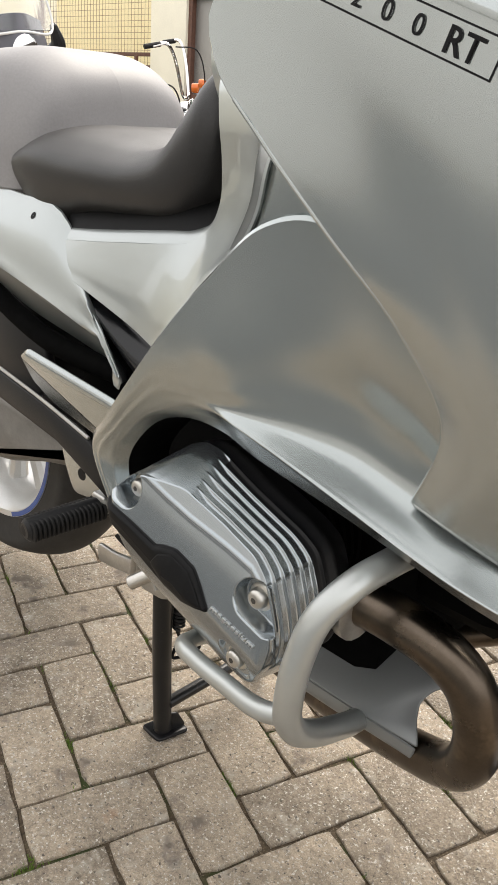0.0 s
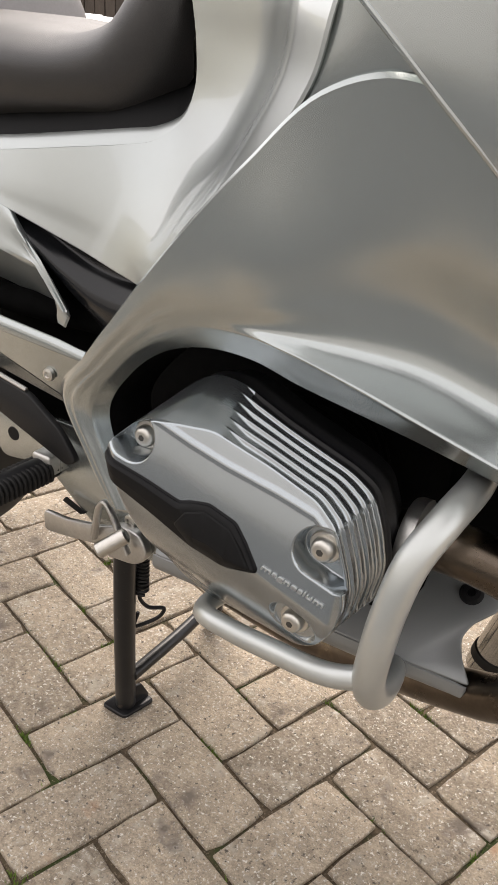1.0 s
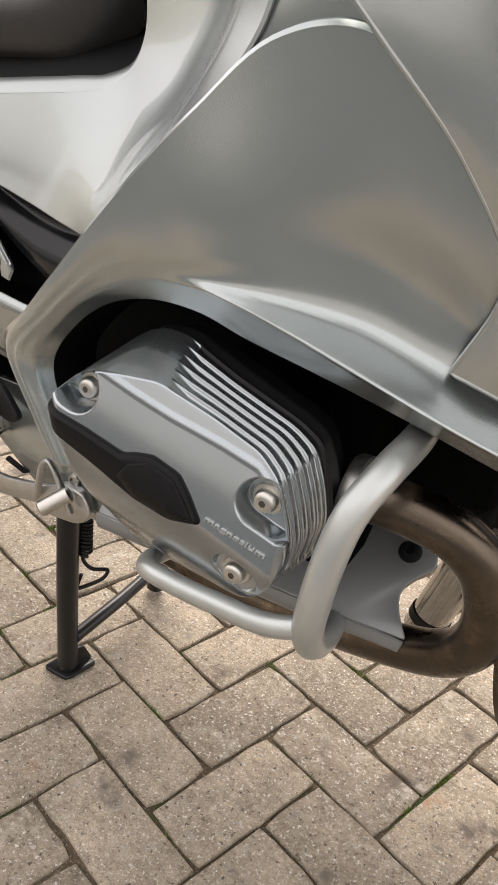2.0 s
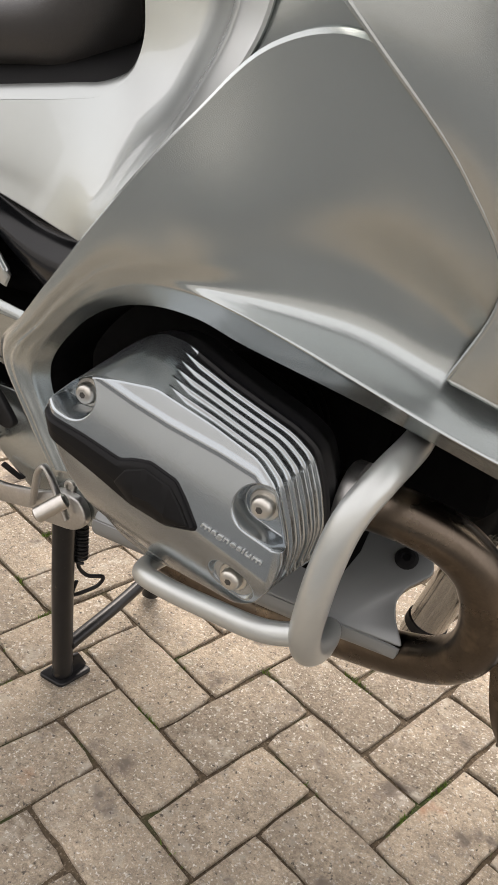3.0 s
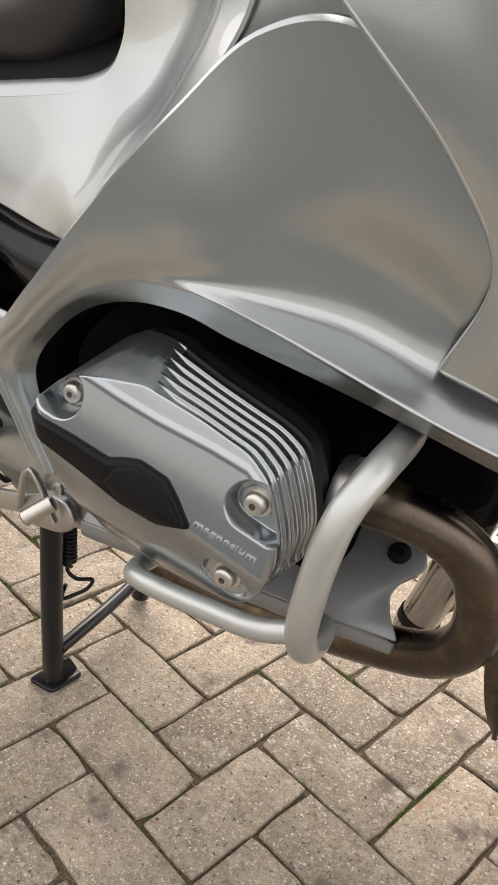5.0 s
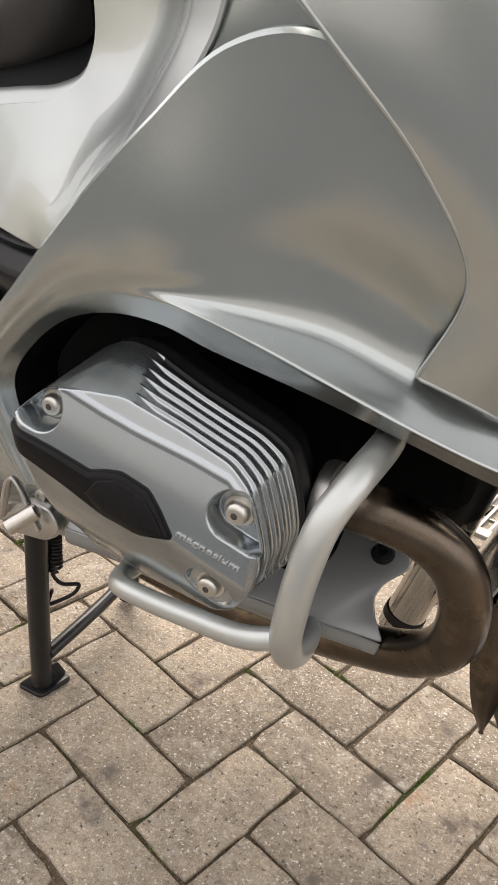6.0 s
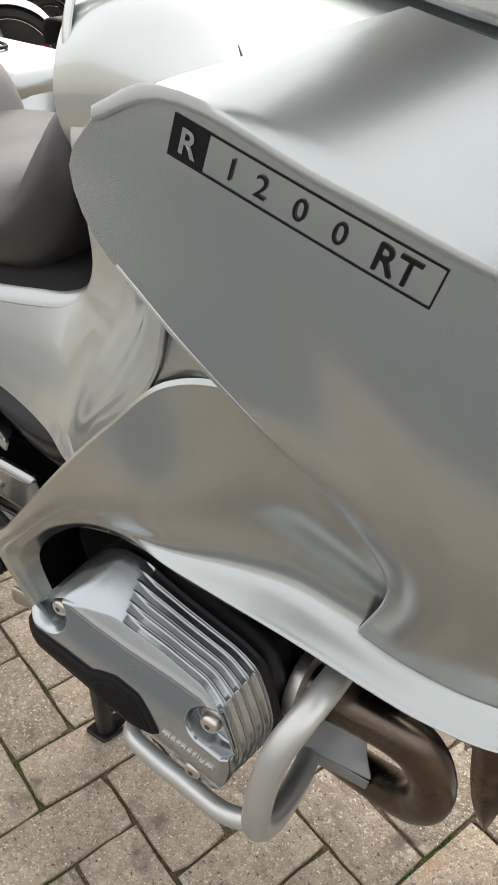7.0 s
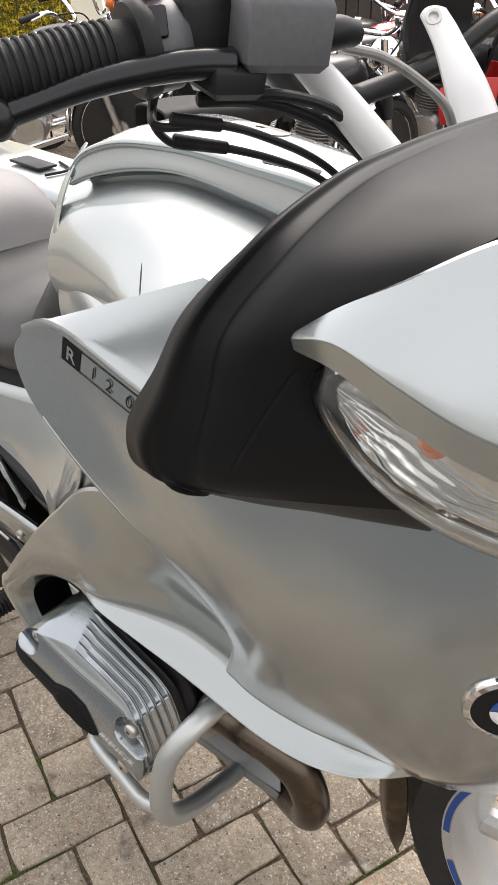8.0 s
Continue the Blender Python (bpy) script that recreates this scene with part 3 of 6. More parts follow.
console = part("tank_console", sheet(CONS, 40, [5, 5, 4, 3, 3, 8, 3, 3, 5, 3], 0.003, (0, -0.5, 1)), SILVER, bike, "silver console along the tank top")
mirrored(console)

# seats
SEAT = [
    [(-0.675, 0.000, 0.880), (-0.672, -0.090, 0.880), (-0.668, -0.145, 0.868), (-0.660, -0.170, 0.851), (-0.640, -0.162, 0.807), (-0.600, -0.145, 0.780)],
    [(-0.610, 0.000, 0.902), (-0.610, -0.090, 0.900), (-0.612, -0.148, 0.886), (-0.612, -0.180, 0.862), (-0.600, -0.170, 0.807), (-0.570, -0.148, 0.774)],
    [(-0.500, 0.000, 0.896), (-0.500, -0.090, 0.893), (-0.500, -0.148, 0.882), (-0.500, -0.184, 0.856), (-0.492, -0.172, 0.816), (-0.484, -0.132, 0.794)],
    [(-0.410, 0.000, 0.890), (-0.410, -0.090, 0.888), (-0.408, -0.145, 0.880), (-0.402, -0.180, 0.856), (-0.397, -0.170, 0.822), (-0.392, -0.130, 0.802)],
    [(-0.362, 0.000, 0.908), (-0.362, -0.090, 0.906), (-0.358, -0.146, 0.896), (-0.350, -0.178, 0.868), (-0.338, -0.167, 0.830), (-0.326, -0.130, 0.808)],
    [(-0.325, 0.000, 0.956), (-0.325, -0.090, 0.953), (-0.322, -0.144, 0.940), (-0.310, -0.174, 0.906), (-0.300, -0.165, 0.856), (-0.294, -0.126, 0.832)],
    [(-0.302, 0.000, 0.986), (-0.302, -0.085, 0.983), (-0.298, -0.138, 0.970), (-0.286, -0.169, 0.931), (-0.280, -0.161, 0.880), (-0.276, -0.128, 0.854)],
    [(-0.276, 0.000, 0.990), (-0.276, -0.080, 0.986), (-0.274, -0.130, 0.972), (-0.268, -0.158, 0.925), (-0.268, -0.158, 0.905), (-0.266, -0.142, 0.885)],
    [(-0.262, 0.000, 0.975), (-0.262, -0.075, 0.970), (-0.260, -0.118, 0.955), (-0.256, -0.140, 0.920), (-0.258, -0.136, 0.925), (-0.258, -0.122, 0.908)],
]
seat = part("rider_seat", sheet(SEAT, 48, 32, 0.01, (0, -0.6, 1)), VINYL, bike, "dark grey vinyl rider seat")
mirrored(seat)
PILLION = [
    [(-1.10, 0.000, 0.950), (-1.10, -0.090, 0.945), (-1.10, -0.140, 0.930), (-1.09, -0.160, 0.890), (-1.08, -0.150, 0.850)],
    [(-0.95, 0.000, 0.985), (-0.95, -0.090, 0.980), (-0.95, -0.145, 0.962), (-0.94, -0.170, 0.905), (-0.93, -0.165, 0.830)],
    [(-0.80, 0.000, 1.000), (-0.80, -0.090, 0.996), (-0.80, -0.145, 0.975), (-0.79, -0.172, 0.900), (-0.77, -0.170, 0.815)],
    [(-0.705, 0.000, 0.998), (-0.70, -0.085, 0.992), (-0.70, -0.132, 0.970), (-0.69, -0.164, 0.890), (-0.675, -0.168, 0.812)],
    [(-0.645, 0.000, 0.962), (-0.645, -0.075, 0.955), (-0.645, -0.120, 0.935), (-0.645, -0.150, 0.870), (-0.650, -0.155, 0.812)],
    [(-0.625, 0.000, 0.900), (-0.625, -0.070, 0.895), (-0.628, -0.110, 0.880), (-0.632, -0.135, 0.840), (-0.640, -0.140, 0.812)],
]
pillion = part("passenger_seat", sheet(PILLION, 36, 26, 0.01, (0, -0.6, 1)), VINYL2, bike, "grey vinyl passenger seat")
mirrored(pillion)

# tail panel below the passenger seat
TAIL = [
    [(-1.050, -0.165, 0.840), (-1.030, -0.207, 0.775), (-1.010, -0.150, 0.706)],
    [(-0.800, -0.166, 0.815), (-0.775, -0.208, 0.742), (-0.765, -0.150, 0.668)],
    [(-0.645, -0.168, 0.808), (-0.640, -0.208, 0.713), (-0.655, -0.150, 0.640)],
    [(-0.545, -0.170, 0.798), (-0.525, -0.208, 0.688), (-0.530, -0.150, 0.621)],
    [(-0.490, -0.176, 0.752), (-0.450, -0.207, 0.672), (-0.455, -0.152, 0.609)],
    [(-0.461, -0.190, 0.718), (-0.413, -0.204, 0.663), (-0.412, -0.160, 0.602)],
    [(-0.430, -0.193, 0.682), (-0.396, -0.201, 0.645), (-0.392, -0.198, 0.604)],
    [(-0.379, -0.198, 0.624), (-0.378, -0.199, 0.614), (-0.385, -0.198, 0.603)],
]
TAIL = [[s[0], Vector(s[0]).lerp(Vector(s[1]), 0.5) + Vector((0, -0.006, 0.004)), Vector(s[1]).lerp(Vector(s[0]), 0.08), s[1], Vector(s[1]).lerp(Vector(s[2]), 0.12), s[2]] for s in TAIL]
tail = part("tail_panel", sheet(TAIL, 30, 20, 0.004), GLOSS, bike, "silver tail panel with a screw hole")
mirrored(tail)

# recess between side panel and lower panel
SCOOP = ((-0.495, 0.727, 0.25), (-0.445, 0.713, 0.6), (-0.400, 0.701, 1.0), (-0.355, 0.691, 1.25), (-0.315, 0.684, 1.15), (-0.280, 0.682, 0.85))
part("air_scoop", sheet([[(x, -0.192, z + 0.004), (x + 0.002 * k, -0.182, z - 0.008 * k), (x + 0.004 * k, -0.176, z - 0.017 * k), (x + 0.008 * k, -0.184, z - 0.027 * k), (x + 0.014 * k, -0.194, z - 0.042 * k), (x + 0.020 * k, -0.190, z - 0.060 * k), (x + 0.026 * k, -0.172, z - 0.085 * k)] for x, z, k in SCOOP], 40, [3, 4, 5, 6, 6, 6], 0.004), GLOSSBLACK, bike, "black moulded air scoop")

# engine bulk and filler blocks behind the panels, near-black to paint the shade there
engine = part("engine_block", block((-0.15, 0, 0.49), (0.36, 0.34, 0.30), edge=0.03), DARK, bike, "engine block, near-black to paint the shade around it")
part("gearbox", block((-0.42, 0, 0.56), (0.30, 0.26, 0.30), edge=0.03), DARK, bike, "near-black filler block in the shaded gearbox space")
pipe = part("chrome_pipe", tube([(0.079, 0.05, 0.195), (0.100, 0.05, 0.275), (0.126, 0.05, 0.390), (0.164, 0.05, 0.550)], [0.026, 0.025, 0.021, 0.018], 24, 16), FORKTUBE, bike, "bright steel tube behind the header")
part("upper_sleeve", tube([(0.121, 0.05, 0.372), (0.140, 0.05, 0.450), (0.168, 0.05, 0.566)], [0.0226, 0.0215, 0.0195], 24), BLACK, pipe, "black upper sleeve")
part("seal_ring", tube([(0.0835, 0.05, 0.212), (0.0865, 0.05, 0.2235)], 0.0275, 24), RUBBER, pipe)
part("front_cover", block((0.040, 0, 0.550), (0.20, 0.24, 0.20), edge=0.03), DARK, bike, "near-black filler block at the engine's shaded front")
part("air_box", block((-0.14, 0, 0.70), (0.40, 0.30, 0.22), edge=0.03), DARK, bike, "near-black filler block in the shaded air box space")
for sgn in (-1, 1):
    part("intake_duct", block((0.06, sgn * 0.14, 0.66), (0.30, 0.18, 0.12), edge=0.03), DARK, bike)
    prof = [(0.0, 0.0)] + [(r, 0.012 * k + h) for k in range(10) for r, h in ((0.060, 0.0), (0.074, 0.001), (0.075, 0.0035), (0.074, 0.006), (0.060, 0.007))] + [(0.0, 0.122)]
    part("cylinder", lathe(prof, xz(-0.160 if sgn < 0 else 0.282) @ Matrix.Translation((-0.085, 0.535, 0)), 28), DARK, bike, "finned cylinder, near-black to paint the shade around it")

# ---- valve cover ----
BASE = fillet([(-0.212, 0.540), (-0.186, 0.600), (-0.159, 0.626), (-0.137, 0.636), (-0.112, 0.634), (-0.067, 0.6145), (-0.003, 0.592), (0.017, 0.580), (0.028, 0.553), (0.036, 0.519), (0.031, 0.487), (0.000, 0.449), (-0.025, 0.433), (-0.070, 0.426), (-0.122, 0.418), (-0.158, 0.430), (-0.198, 0.456), (-0.218, 0.495)], 0.009, 6)
FACE = fillet([(-0.206, 0.554), (-0.197, 0.582), (-0.170, 0.607), (-0.148, 0.617), (-0.098, 0.619), (-0.046, 0.6045), (-0.006, 0.5905), (0.013, 0.575), (0.0250, 0.540), (0.0295, 0.520), (0.027, 0.500), (0.010, 0.472), (-0.012, 0.455), (-0.050, 0.450), (-0.088, 0.438), (-0.128, 0.437), (-0.176, 0.468), (-0.207, 0.522)], 0.007, 6)
BOLTS = {"A": (0.004, 0.556), "B": (-0.011, 0.488), "C": (-0.164, 0.594)}
RIDGE = (Vector((-0.195, 0.574)), Vector((0.012, 0.506)))
SPINE = ((-0.215, 0.640), (-0.146, 0.6175), (-0.112, 0.607), (-0.080, 0.5985), (-0.035, 0.589), (-0.005, 0.581), (0.014, 0.567), (0.030, 0.545))
# bolt pockets: middle, the way they open, radius, floor, width of the wall
POCKETS = (((0.003, 0.556), (0.034, -0.010), 0.0178, 0.339, 0.004), ((-0.016, 0.489), (0.010, -0.004), 0.0145, 0.3455, 0.004), ((-0.165, 0.599), (-0.050, 0.012), 0.0190, 0.333, 0.0045))
RIM_Y, ROOT_Y, PITCH = 0.345, 0.286, 0.0098        # depth of the face's rim, of the wall's foot, and of one fin


def resampled(o, n):
    """A closed outline with n evenly spaced points."""
    L = [0.0]
    for a, c in zip(o, o[1:] + o[:1]):
        L.append(L[-1] + (c - a).length)
    out, k = [], 0
    for i in range(n):
        t = L[-1] * i / n
        while t > L[k + 1]:
            k += 1
        out.append(o[k].lerp(o[(k + 1) % len(o)], (t - L[k]) / max(L[k + 1] - L[k], 1e-9)))
    return out


def step(a, c, x):
    x = np.clip((x - a) / (c - a), 0.0, 1.0)
    return x * x * (3 - 2 * x)


def soft_max0(x, r):
    """max(x, 0) with a rounding of width r."""
    return np.where(x < -r, 0.0, np.where(x > r, x, (x + r) ** 2 / (4 * r)))


def cover_depth(x, z, pockets=POCKETS):
    """How far the cover's face stands out at x, z."""
    d = (RIDGE[1] - RIDGE[0]).normalized()
    h = (x - RIDGE[0].x) * -d.y + (z - RIDGE[0].y) * d.x
    up = soft_max0(h, 0.0025)
    dn = soft_max0(-h, 0.003)
    f = 0.3605 - 0.10 * up - 2.0 * up ** 2 - 0.22 * dn - 3.4 * dn ** 2
    sz = np.interp(x, [p[0] for p in SPINE], [p[1] for p in SPINE])
    e = (z - sz) * 0.96
    g = soft_max0(e, 0.0022)
    f = f - 0.15 * g + 0.0010 * np.exp(-(e / 0.0024) ** 2)
    f = f - 0.9 * soft_max0(-0.182 - x, 0.006) - 0.8 * soft_max0(x - 0.021, 0.0015)
    for (cx, cz), (wx, wz), r, floor, wall in pockets:
        t = np.clip(((x - cx) * wx + (z - cz) * wz) / (wx * wx + wz * wz), 0, 1)
        dist = np.hypot(x - cx - wx * t, z - cz - wz * t)
        k = step(r - wall * 0.5, r + wall * 0.5, dist)
        f = np.where(f > floor, floor + (f - floor) * k, f)
    return f


def valve_cover():
    n = 900
    c0 = np.array((-0.085, 0.535))
    k = len(BASE)
    B, F = np.array(BASE), np.array(FACE)
    run = np.concatenate([[0.0], np.cumsum(np.linalg.norm(np.roll(F, -1, 0) - F, axis=1) + 1e-6)])
    idx = np.interp(np.arange(n) / n * run[-1], run, np.arange(k + 1))      # evenly along the face's outline
    a = np.minimum(idx.astype(int), k - 1)
    u = (idx - a)[:, None]
    base = B[a] * (1 - u) + B[(a + 1) % k] * u       # the same place on both outlines
    face = F[a] * (1 - u) + F[(a + 1) % k] * u
    near = np.clip((base[:, 1:] - 0.45) / 0.08, 0, 1)          # the upper walls lean in more than the lower ones
    base = base + 0.0130 * near * (np.array((0.2, 0.857)) - base) / 0.542
    rim = np.minimum(RIM_Y, cover_depth(c0[0] + (face[:, 0] - c0[0]) * 0.984, c0[1] + (face[:, 1] - c0[1]) * 0.984, ()) - 0.0010)
    rows = []
    for y, k in ((0.245, 0.94), (0.262, 0.955), (0.266, 0.985), (0.272, 0.985), (0.275, 0.955), (0.284, 0.955)):       # black head behind the cover
        rows.append(np.stack([c0[0] + (base[:, 0] - c0[0]) * k, np.full(n, -y), c0[1] + (base[:, 1] - c0[1]) * k], 1))
    steps = 130
    for s in range(steps + 1):
        v = s / steps
        y = ROOT_Y + (rim - ROOT_Y) * v
        q = base + (face - base) * v
        ph = (RIM_Y - ROOT_Y) * (1 - v) / PITCH    # number of the groove, from the face backwards
        num = int(ph)
        along = np.clip((q[:, 0] + 0.090 + 0.0030 * num) / 0.014, 0, 1) ** 0.8 * step(0.489, 0.500, q[:, 1])
        inside = 1 - (1 - math.sin(math.pi * (ph - num))) ** 4
        d = q - c0
        d = d / np.linalg.norm(d, axis=1)[:, None]
        q = q - d * (0.0038 * along * inside)[:, None]
        rows.append(np.stack([q[:, 0], -y, q[:, 1]], 1))
    N = 170
    for s in range(1, N):
        kk = 1 - 0.0016 * s if s <= 10 else 0.984 * (1 - (s - 10) / (N - 10))
        q = c0 + (face - c0) * kk
        y = cover_depth(q[:, 0], q[:, 1])
        if s <= 10:
            y = rim + (y - rim) * math.sqrt(1 - (1 - s / 10) ** 2)
        rows.append(np.stack([q[:, 0], -y, q[:, 1]], 1))
    vs = np.concatenate(rows).tolist()
    m = len(rows)
    i, j = np.meshgrid(np.arange(m - 1), np.arange(n), indexing="ij")
    i, j = i.ravel(), j.ravel()
    fs = np.stack([i * n + j, (i + 1) * n + j, (i + 1) * n + (j + 1) % n, i * n + (j + 1) % n], 1).tolist()
    fs.append(list(range((m - 1) * n, m * n)))
    me = bpy.data.meshes.new("tmp")
    me.from_pydata(vs, [], fs)
    bm = bmesh.new()
    bm.from_mesh(me)
    bpy.data.meshes.remove(me)
    bmesh.ops.recalc_face_normals(bm, faces=bm.faces[:])
    return bm


cover = part("valve_cover", valve_cover(), CAST, bike, "cast silver valve cover with cooling fins", sharp=0)
cover.data.materials.append(BLACK)       # the head behind the first fins is black
ids = np.arange(len(cover.data.polygons))
mid = np.empty(len(ids) * 3)
cover.data.polygons.foreach_get("center", mid)
back = (ids // 900 < 6) | ((ids // 900 < 6 + 130 * 0.155) & (mid[0::3] > -0.095) & (mid[2::3] > 0.49))
cover.data.polygons.foreach_set("material_index", back.astype(int).tolist())
for (bx, bz), pocket in zip((BOLTS["A"], BOLTS["B"], BOLTS["C"]), POCKETS):
    at = xz(-pocket[3]) @ Matrix.Translation((bx, bz, 0)) @ pose(0, 0, 0, 0, 0, 17) @ Matrix.Scale(1.04 if bx > 0 else 1.0, 4)
    bolt = part("bolt", lathe([(0.0, -0.004), (0.0125, -0.004), (0.0125, 0.0016), (0.0118, 0.0024), (0.0092, 0.0026), (0.0090, 0.0068), (0.0082, 0.0092), (0.0066, 0.0106), (0.0048, 0.0112), (0.0030, 0.0112)], at, 32), STEEL, cover, "zinc-plated bolt")
    part("bolt_socket", lathe([(0.0029, 0.01125), (0.0025, 0.0112), (0.0024, 0.0116), (0.0, 0.0116)], at, 6), SOCKET, bolt)
INSERT = resampled(fillet([(-0.195, 0.578), (-0.150, 0.569), (-0.114, 0.5595), (-0.104, 0.5630), (-0.088, 0.5655), (-0.064, 0.558), (-0.053, 0.545), (-0.041, 0.5265), (-0.072, 0.5165), (-0.104, 0.521), (-0.140, 0.538), (-0.198, 0.561)], 0.0028, 4), 200)
DIAMOND = resampled(fillet([(-0.1165, 0.5415), (-0.106, 0.5560), (-0.089, 0.5620), (-0.0655, 0.5545), (-0.0560, 0.543), (-0.0460, 0.5285), (-0.0730, 0.5195), (-0.101, 0.5245)], 0.0022, 3), 120)


def along(line, q):
    """The point of a line of points that has q's x, or its nearer end."""
    for a, c in zip(line, line[1:]):
        if q.x <= c[0] or c is line[-1]:
            return Vector(a).lerp(Vector(c), max(0, min(1, (q.x - a[0]) / (c[0] - a[0]))))


def on_cover(outline, line, steps):
    """Rings from an outline towards a middle line, each at its height above the cover's face."""
    rows = []
    for k, y in steps:
        row = []
        for q in outline:
            p = q.lerp(along(line, q), k)
            row.append((p.x, -(float(cover_depth(np.array([p.x]), np.array([p.y]), ())[0]) + y), p.y))
        rows.append(row)
    bm, V = from_grid(rows, close_v=True)
    bmesh.ops.remove_doubles(bm, verts=bm.verts[:], dist=1e-5)
    bmesh.ops.recalc_face_normals(bm, faces=bm.faces[:])
    return bm


wider = []
for k, q in enumerate(INSERT):
    t = INSERT[(k + 1) % len(INSERT)] - INSERT[k - 1]
    wider.append(q + Vector((-t.y, t.x)).normalized() * 0.0017)
part("insert_groove", on_cover(wider, [(-0.190, 0.5695), (-0.150, 0.556), (-0.110, 0.541), (-0.080, 0.540), (-0.054, 0.531)], ((0.0, -0.004), (0.0, 0.0005), (0.3, 0.0005), (1.0, 0.0005))), INK, cover, "dark groove round the insert", sharp=0)
insert = part("insert", on_cover(INSERT, [(-0.190, 0.5695), (-0.150, 0.556), (-0.110, 0.541), (-0.080, 0.540), (-0.054, 0.531)],
                                 ((0.0, -0.020), (0.0, 0.0016), (0.08, 0.0034), (0.20, 0.0044), (0.5, 0.0042), (1.0, 0.0042))), INSERT_BLACK, cover, "black plastic insert strip", sharp=25)
part("raised_diamond", on_cover(DIAMOND, [(-0.096, 0.5400), (-0.080, 0.5390), (-0.066, 0.5330)], ((0.0, 0.002), (0.0, 0.0046), (0.06, 0.0054), (0.5, 0.0072), (0.56, 0.0073), (1.0, 0.0086))), INSERT_BLACK, insert, "glossy raised diamond", sharp=20)
lb, lw = lettering("magnesium", 0.0080, 0.0)
A0, A1 = Vector((-0.0375, 0.5320)), Vector((0.0150, 0.5190))
for v in lb.verts:
    q = A0 + (A1 - A0) * (v.co.x / lw) + Vector((0.28, 0.96)) * (v.co.y * 0.72 - 0.001)
    v.co = (q.x, -float(cover_depth(np.array([q.x]), np.array([q.y]))[0]) - 0.0002, q.y)
ext = bmesh.ops.extrude_face_region(lb, geom=lb.faces[:])
for v in [g for g in ext["geom"] if isinstance(g, bmesh.types.BMVert)]:
    v.co.y -= 0.0016
part("lettering", lb, LETTERS, cover, "raised polished letters", sharp=20)

# ---- crash bar, exhaust, belly pan ----
crash = part("crash_bar", tube([(0.070, -0.17, 0.575), (0.082, -0.235, 0.596), (0.0860, -0.280, 0.604), (0.0815, -0.324, 0.598), (0.0715, -0.348, 0.575), (0.0645, -0.358, 0.538), (0.060, -0.360, 0.498), (0.0570, -0.355, 0.468), (0.0560, -0.341, 0.445), (0.0540, -0.314, 0.424), (0.046, -0.265, 0.394), (0.030, -0.20, 0.354), (0.010, -0.15, 0.325)], 0.0126, 20, 64), BARPAINT, bike, "silver tubular crash bar")
part("rear_tube", tube([(0.058, -0.352, 0.468), (0.030, -0.356, 0.459), (-0.030, -0.344, 0.445), (-0.078, -0.334, 0.437), (-0.106, -0.325, 0.432), (-0.126, -0.295, 0.415), (-0.136, -0.22, 0.388)], 0.0095, 16, 44), BARPAINT, crash)
header = part("exhaust_header", tube([(0.000, -0.245, 0.520), (0.050, -0.247, 0.532), (0.095, -0.246, 0.531), (0.128, -0.240, 0.520), (0.153, -0.232, 0.497), (0.167, -0.226, 0.462), (0.168, -0.220, 0.424), (0.155, -0.208, 0.390), (0.130, -0.192, 0.362), (0.090, -0.172, 0.336), (0.020, -0.140, 0.300), (-0.10, -0.09, 0.250), (-0.26, -0.05, 0.235)], 0.0225, 22, 80), BRONZE, bike, "heat-stained steel exhaust header")
mirrored(header)
part("flange_nut", lathe([(0.0, 0), (0.034, 0), (0.036, 0.004), (0.036, 0.012), (0.024, 0.016), (0.0, 0.016)], Matrix.Translation((0.035, -0.246, 0.528)) @ pose(0, 0, 0, 0, 90, 0), 20), ALU, header)
PAN = Matrix(((1, 0, 0, 0), (0, 0.787, -0.617, -0.200), (0, 0.617, 0.787, 0.366), (0, 0, 0, 1)))
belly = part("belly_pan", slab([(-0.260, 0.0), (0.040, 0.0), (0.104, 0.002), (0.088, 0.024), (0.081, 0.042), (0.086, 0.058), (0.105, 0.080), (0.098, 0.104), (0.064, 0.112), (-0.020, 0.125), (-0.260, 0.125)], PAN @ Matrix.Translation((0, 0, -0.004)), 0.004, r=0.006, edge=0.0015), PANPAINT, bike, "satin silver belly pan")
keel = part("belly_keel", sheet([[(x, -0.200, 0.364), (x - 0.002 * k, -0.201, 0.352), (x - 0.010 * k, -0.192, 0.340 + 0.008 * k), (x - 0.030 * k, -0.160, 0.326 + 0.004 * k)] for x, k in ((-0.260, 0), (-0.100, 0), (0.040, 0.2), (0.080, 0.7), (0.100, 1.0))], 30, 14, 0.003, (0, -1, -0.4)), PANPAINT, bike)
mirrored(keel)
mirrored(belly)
part("screw", lathe([(0.0, 0.002), (0.004, 0.002), (0.005, 0.006), (0.009, 0.005), (0.012, 0.0), (0.012, -0.004)], PAN @ Matrix.Translation((0.075, 0.0865, 0.0)), 18), INK, belly)
part("fork_leg", tube([(0.44, -0.075, 0.30), (0.37, -0.075, 0.50), (0.30, -0.075, 0.70)], [0.028, 0.024, 0.022], 16), STEEL, bike, "bright steel fork leg")

# ---- centre stand and foot peg ----
stand = part("centre_stand", tube([(-0.374, -0.112, 0.010), (-0.362, -0.128, 0.16), (-0.348, -0.143, 0.325)], 0.0148, 18, 20), BLACKPAINT, bike, "worn black centre stand")
part("foot_plate", slab([(-0.403, -0.132), (-0.359, -0.134), (-0.345, -0.080), (-0.392, -0.076)], Matrix(), 0.007, r=0.008, edge=0.002), BLACKPAINT, stand)
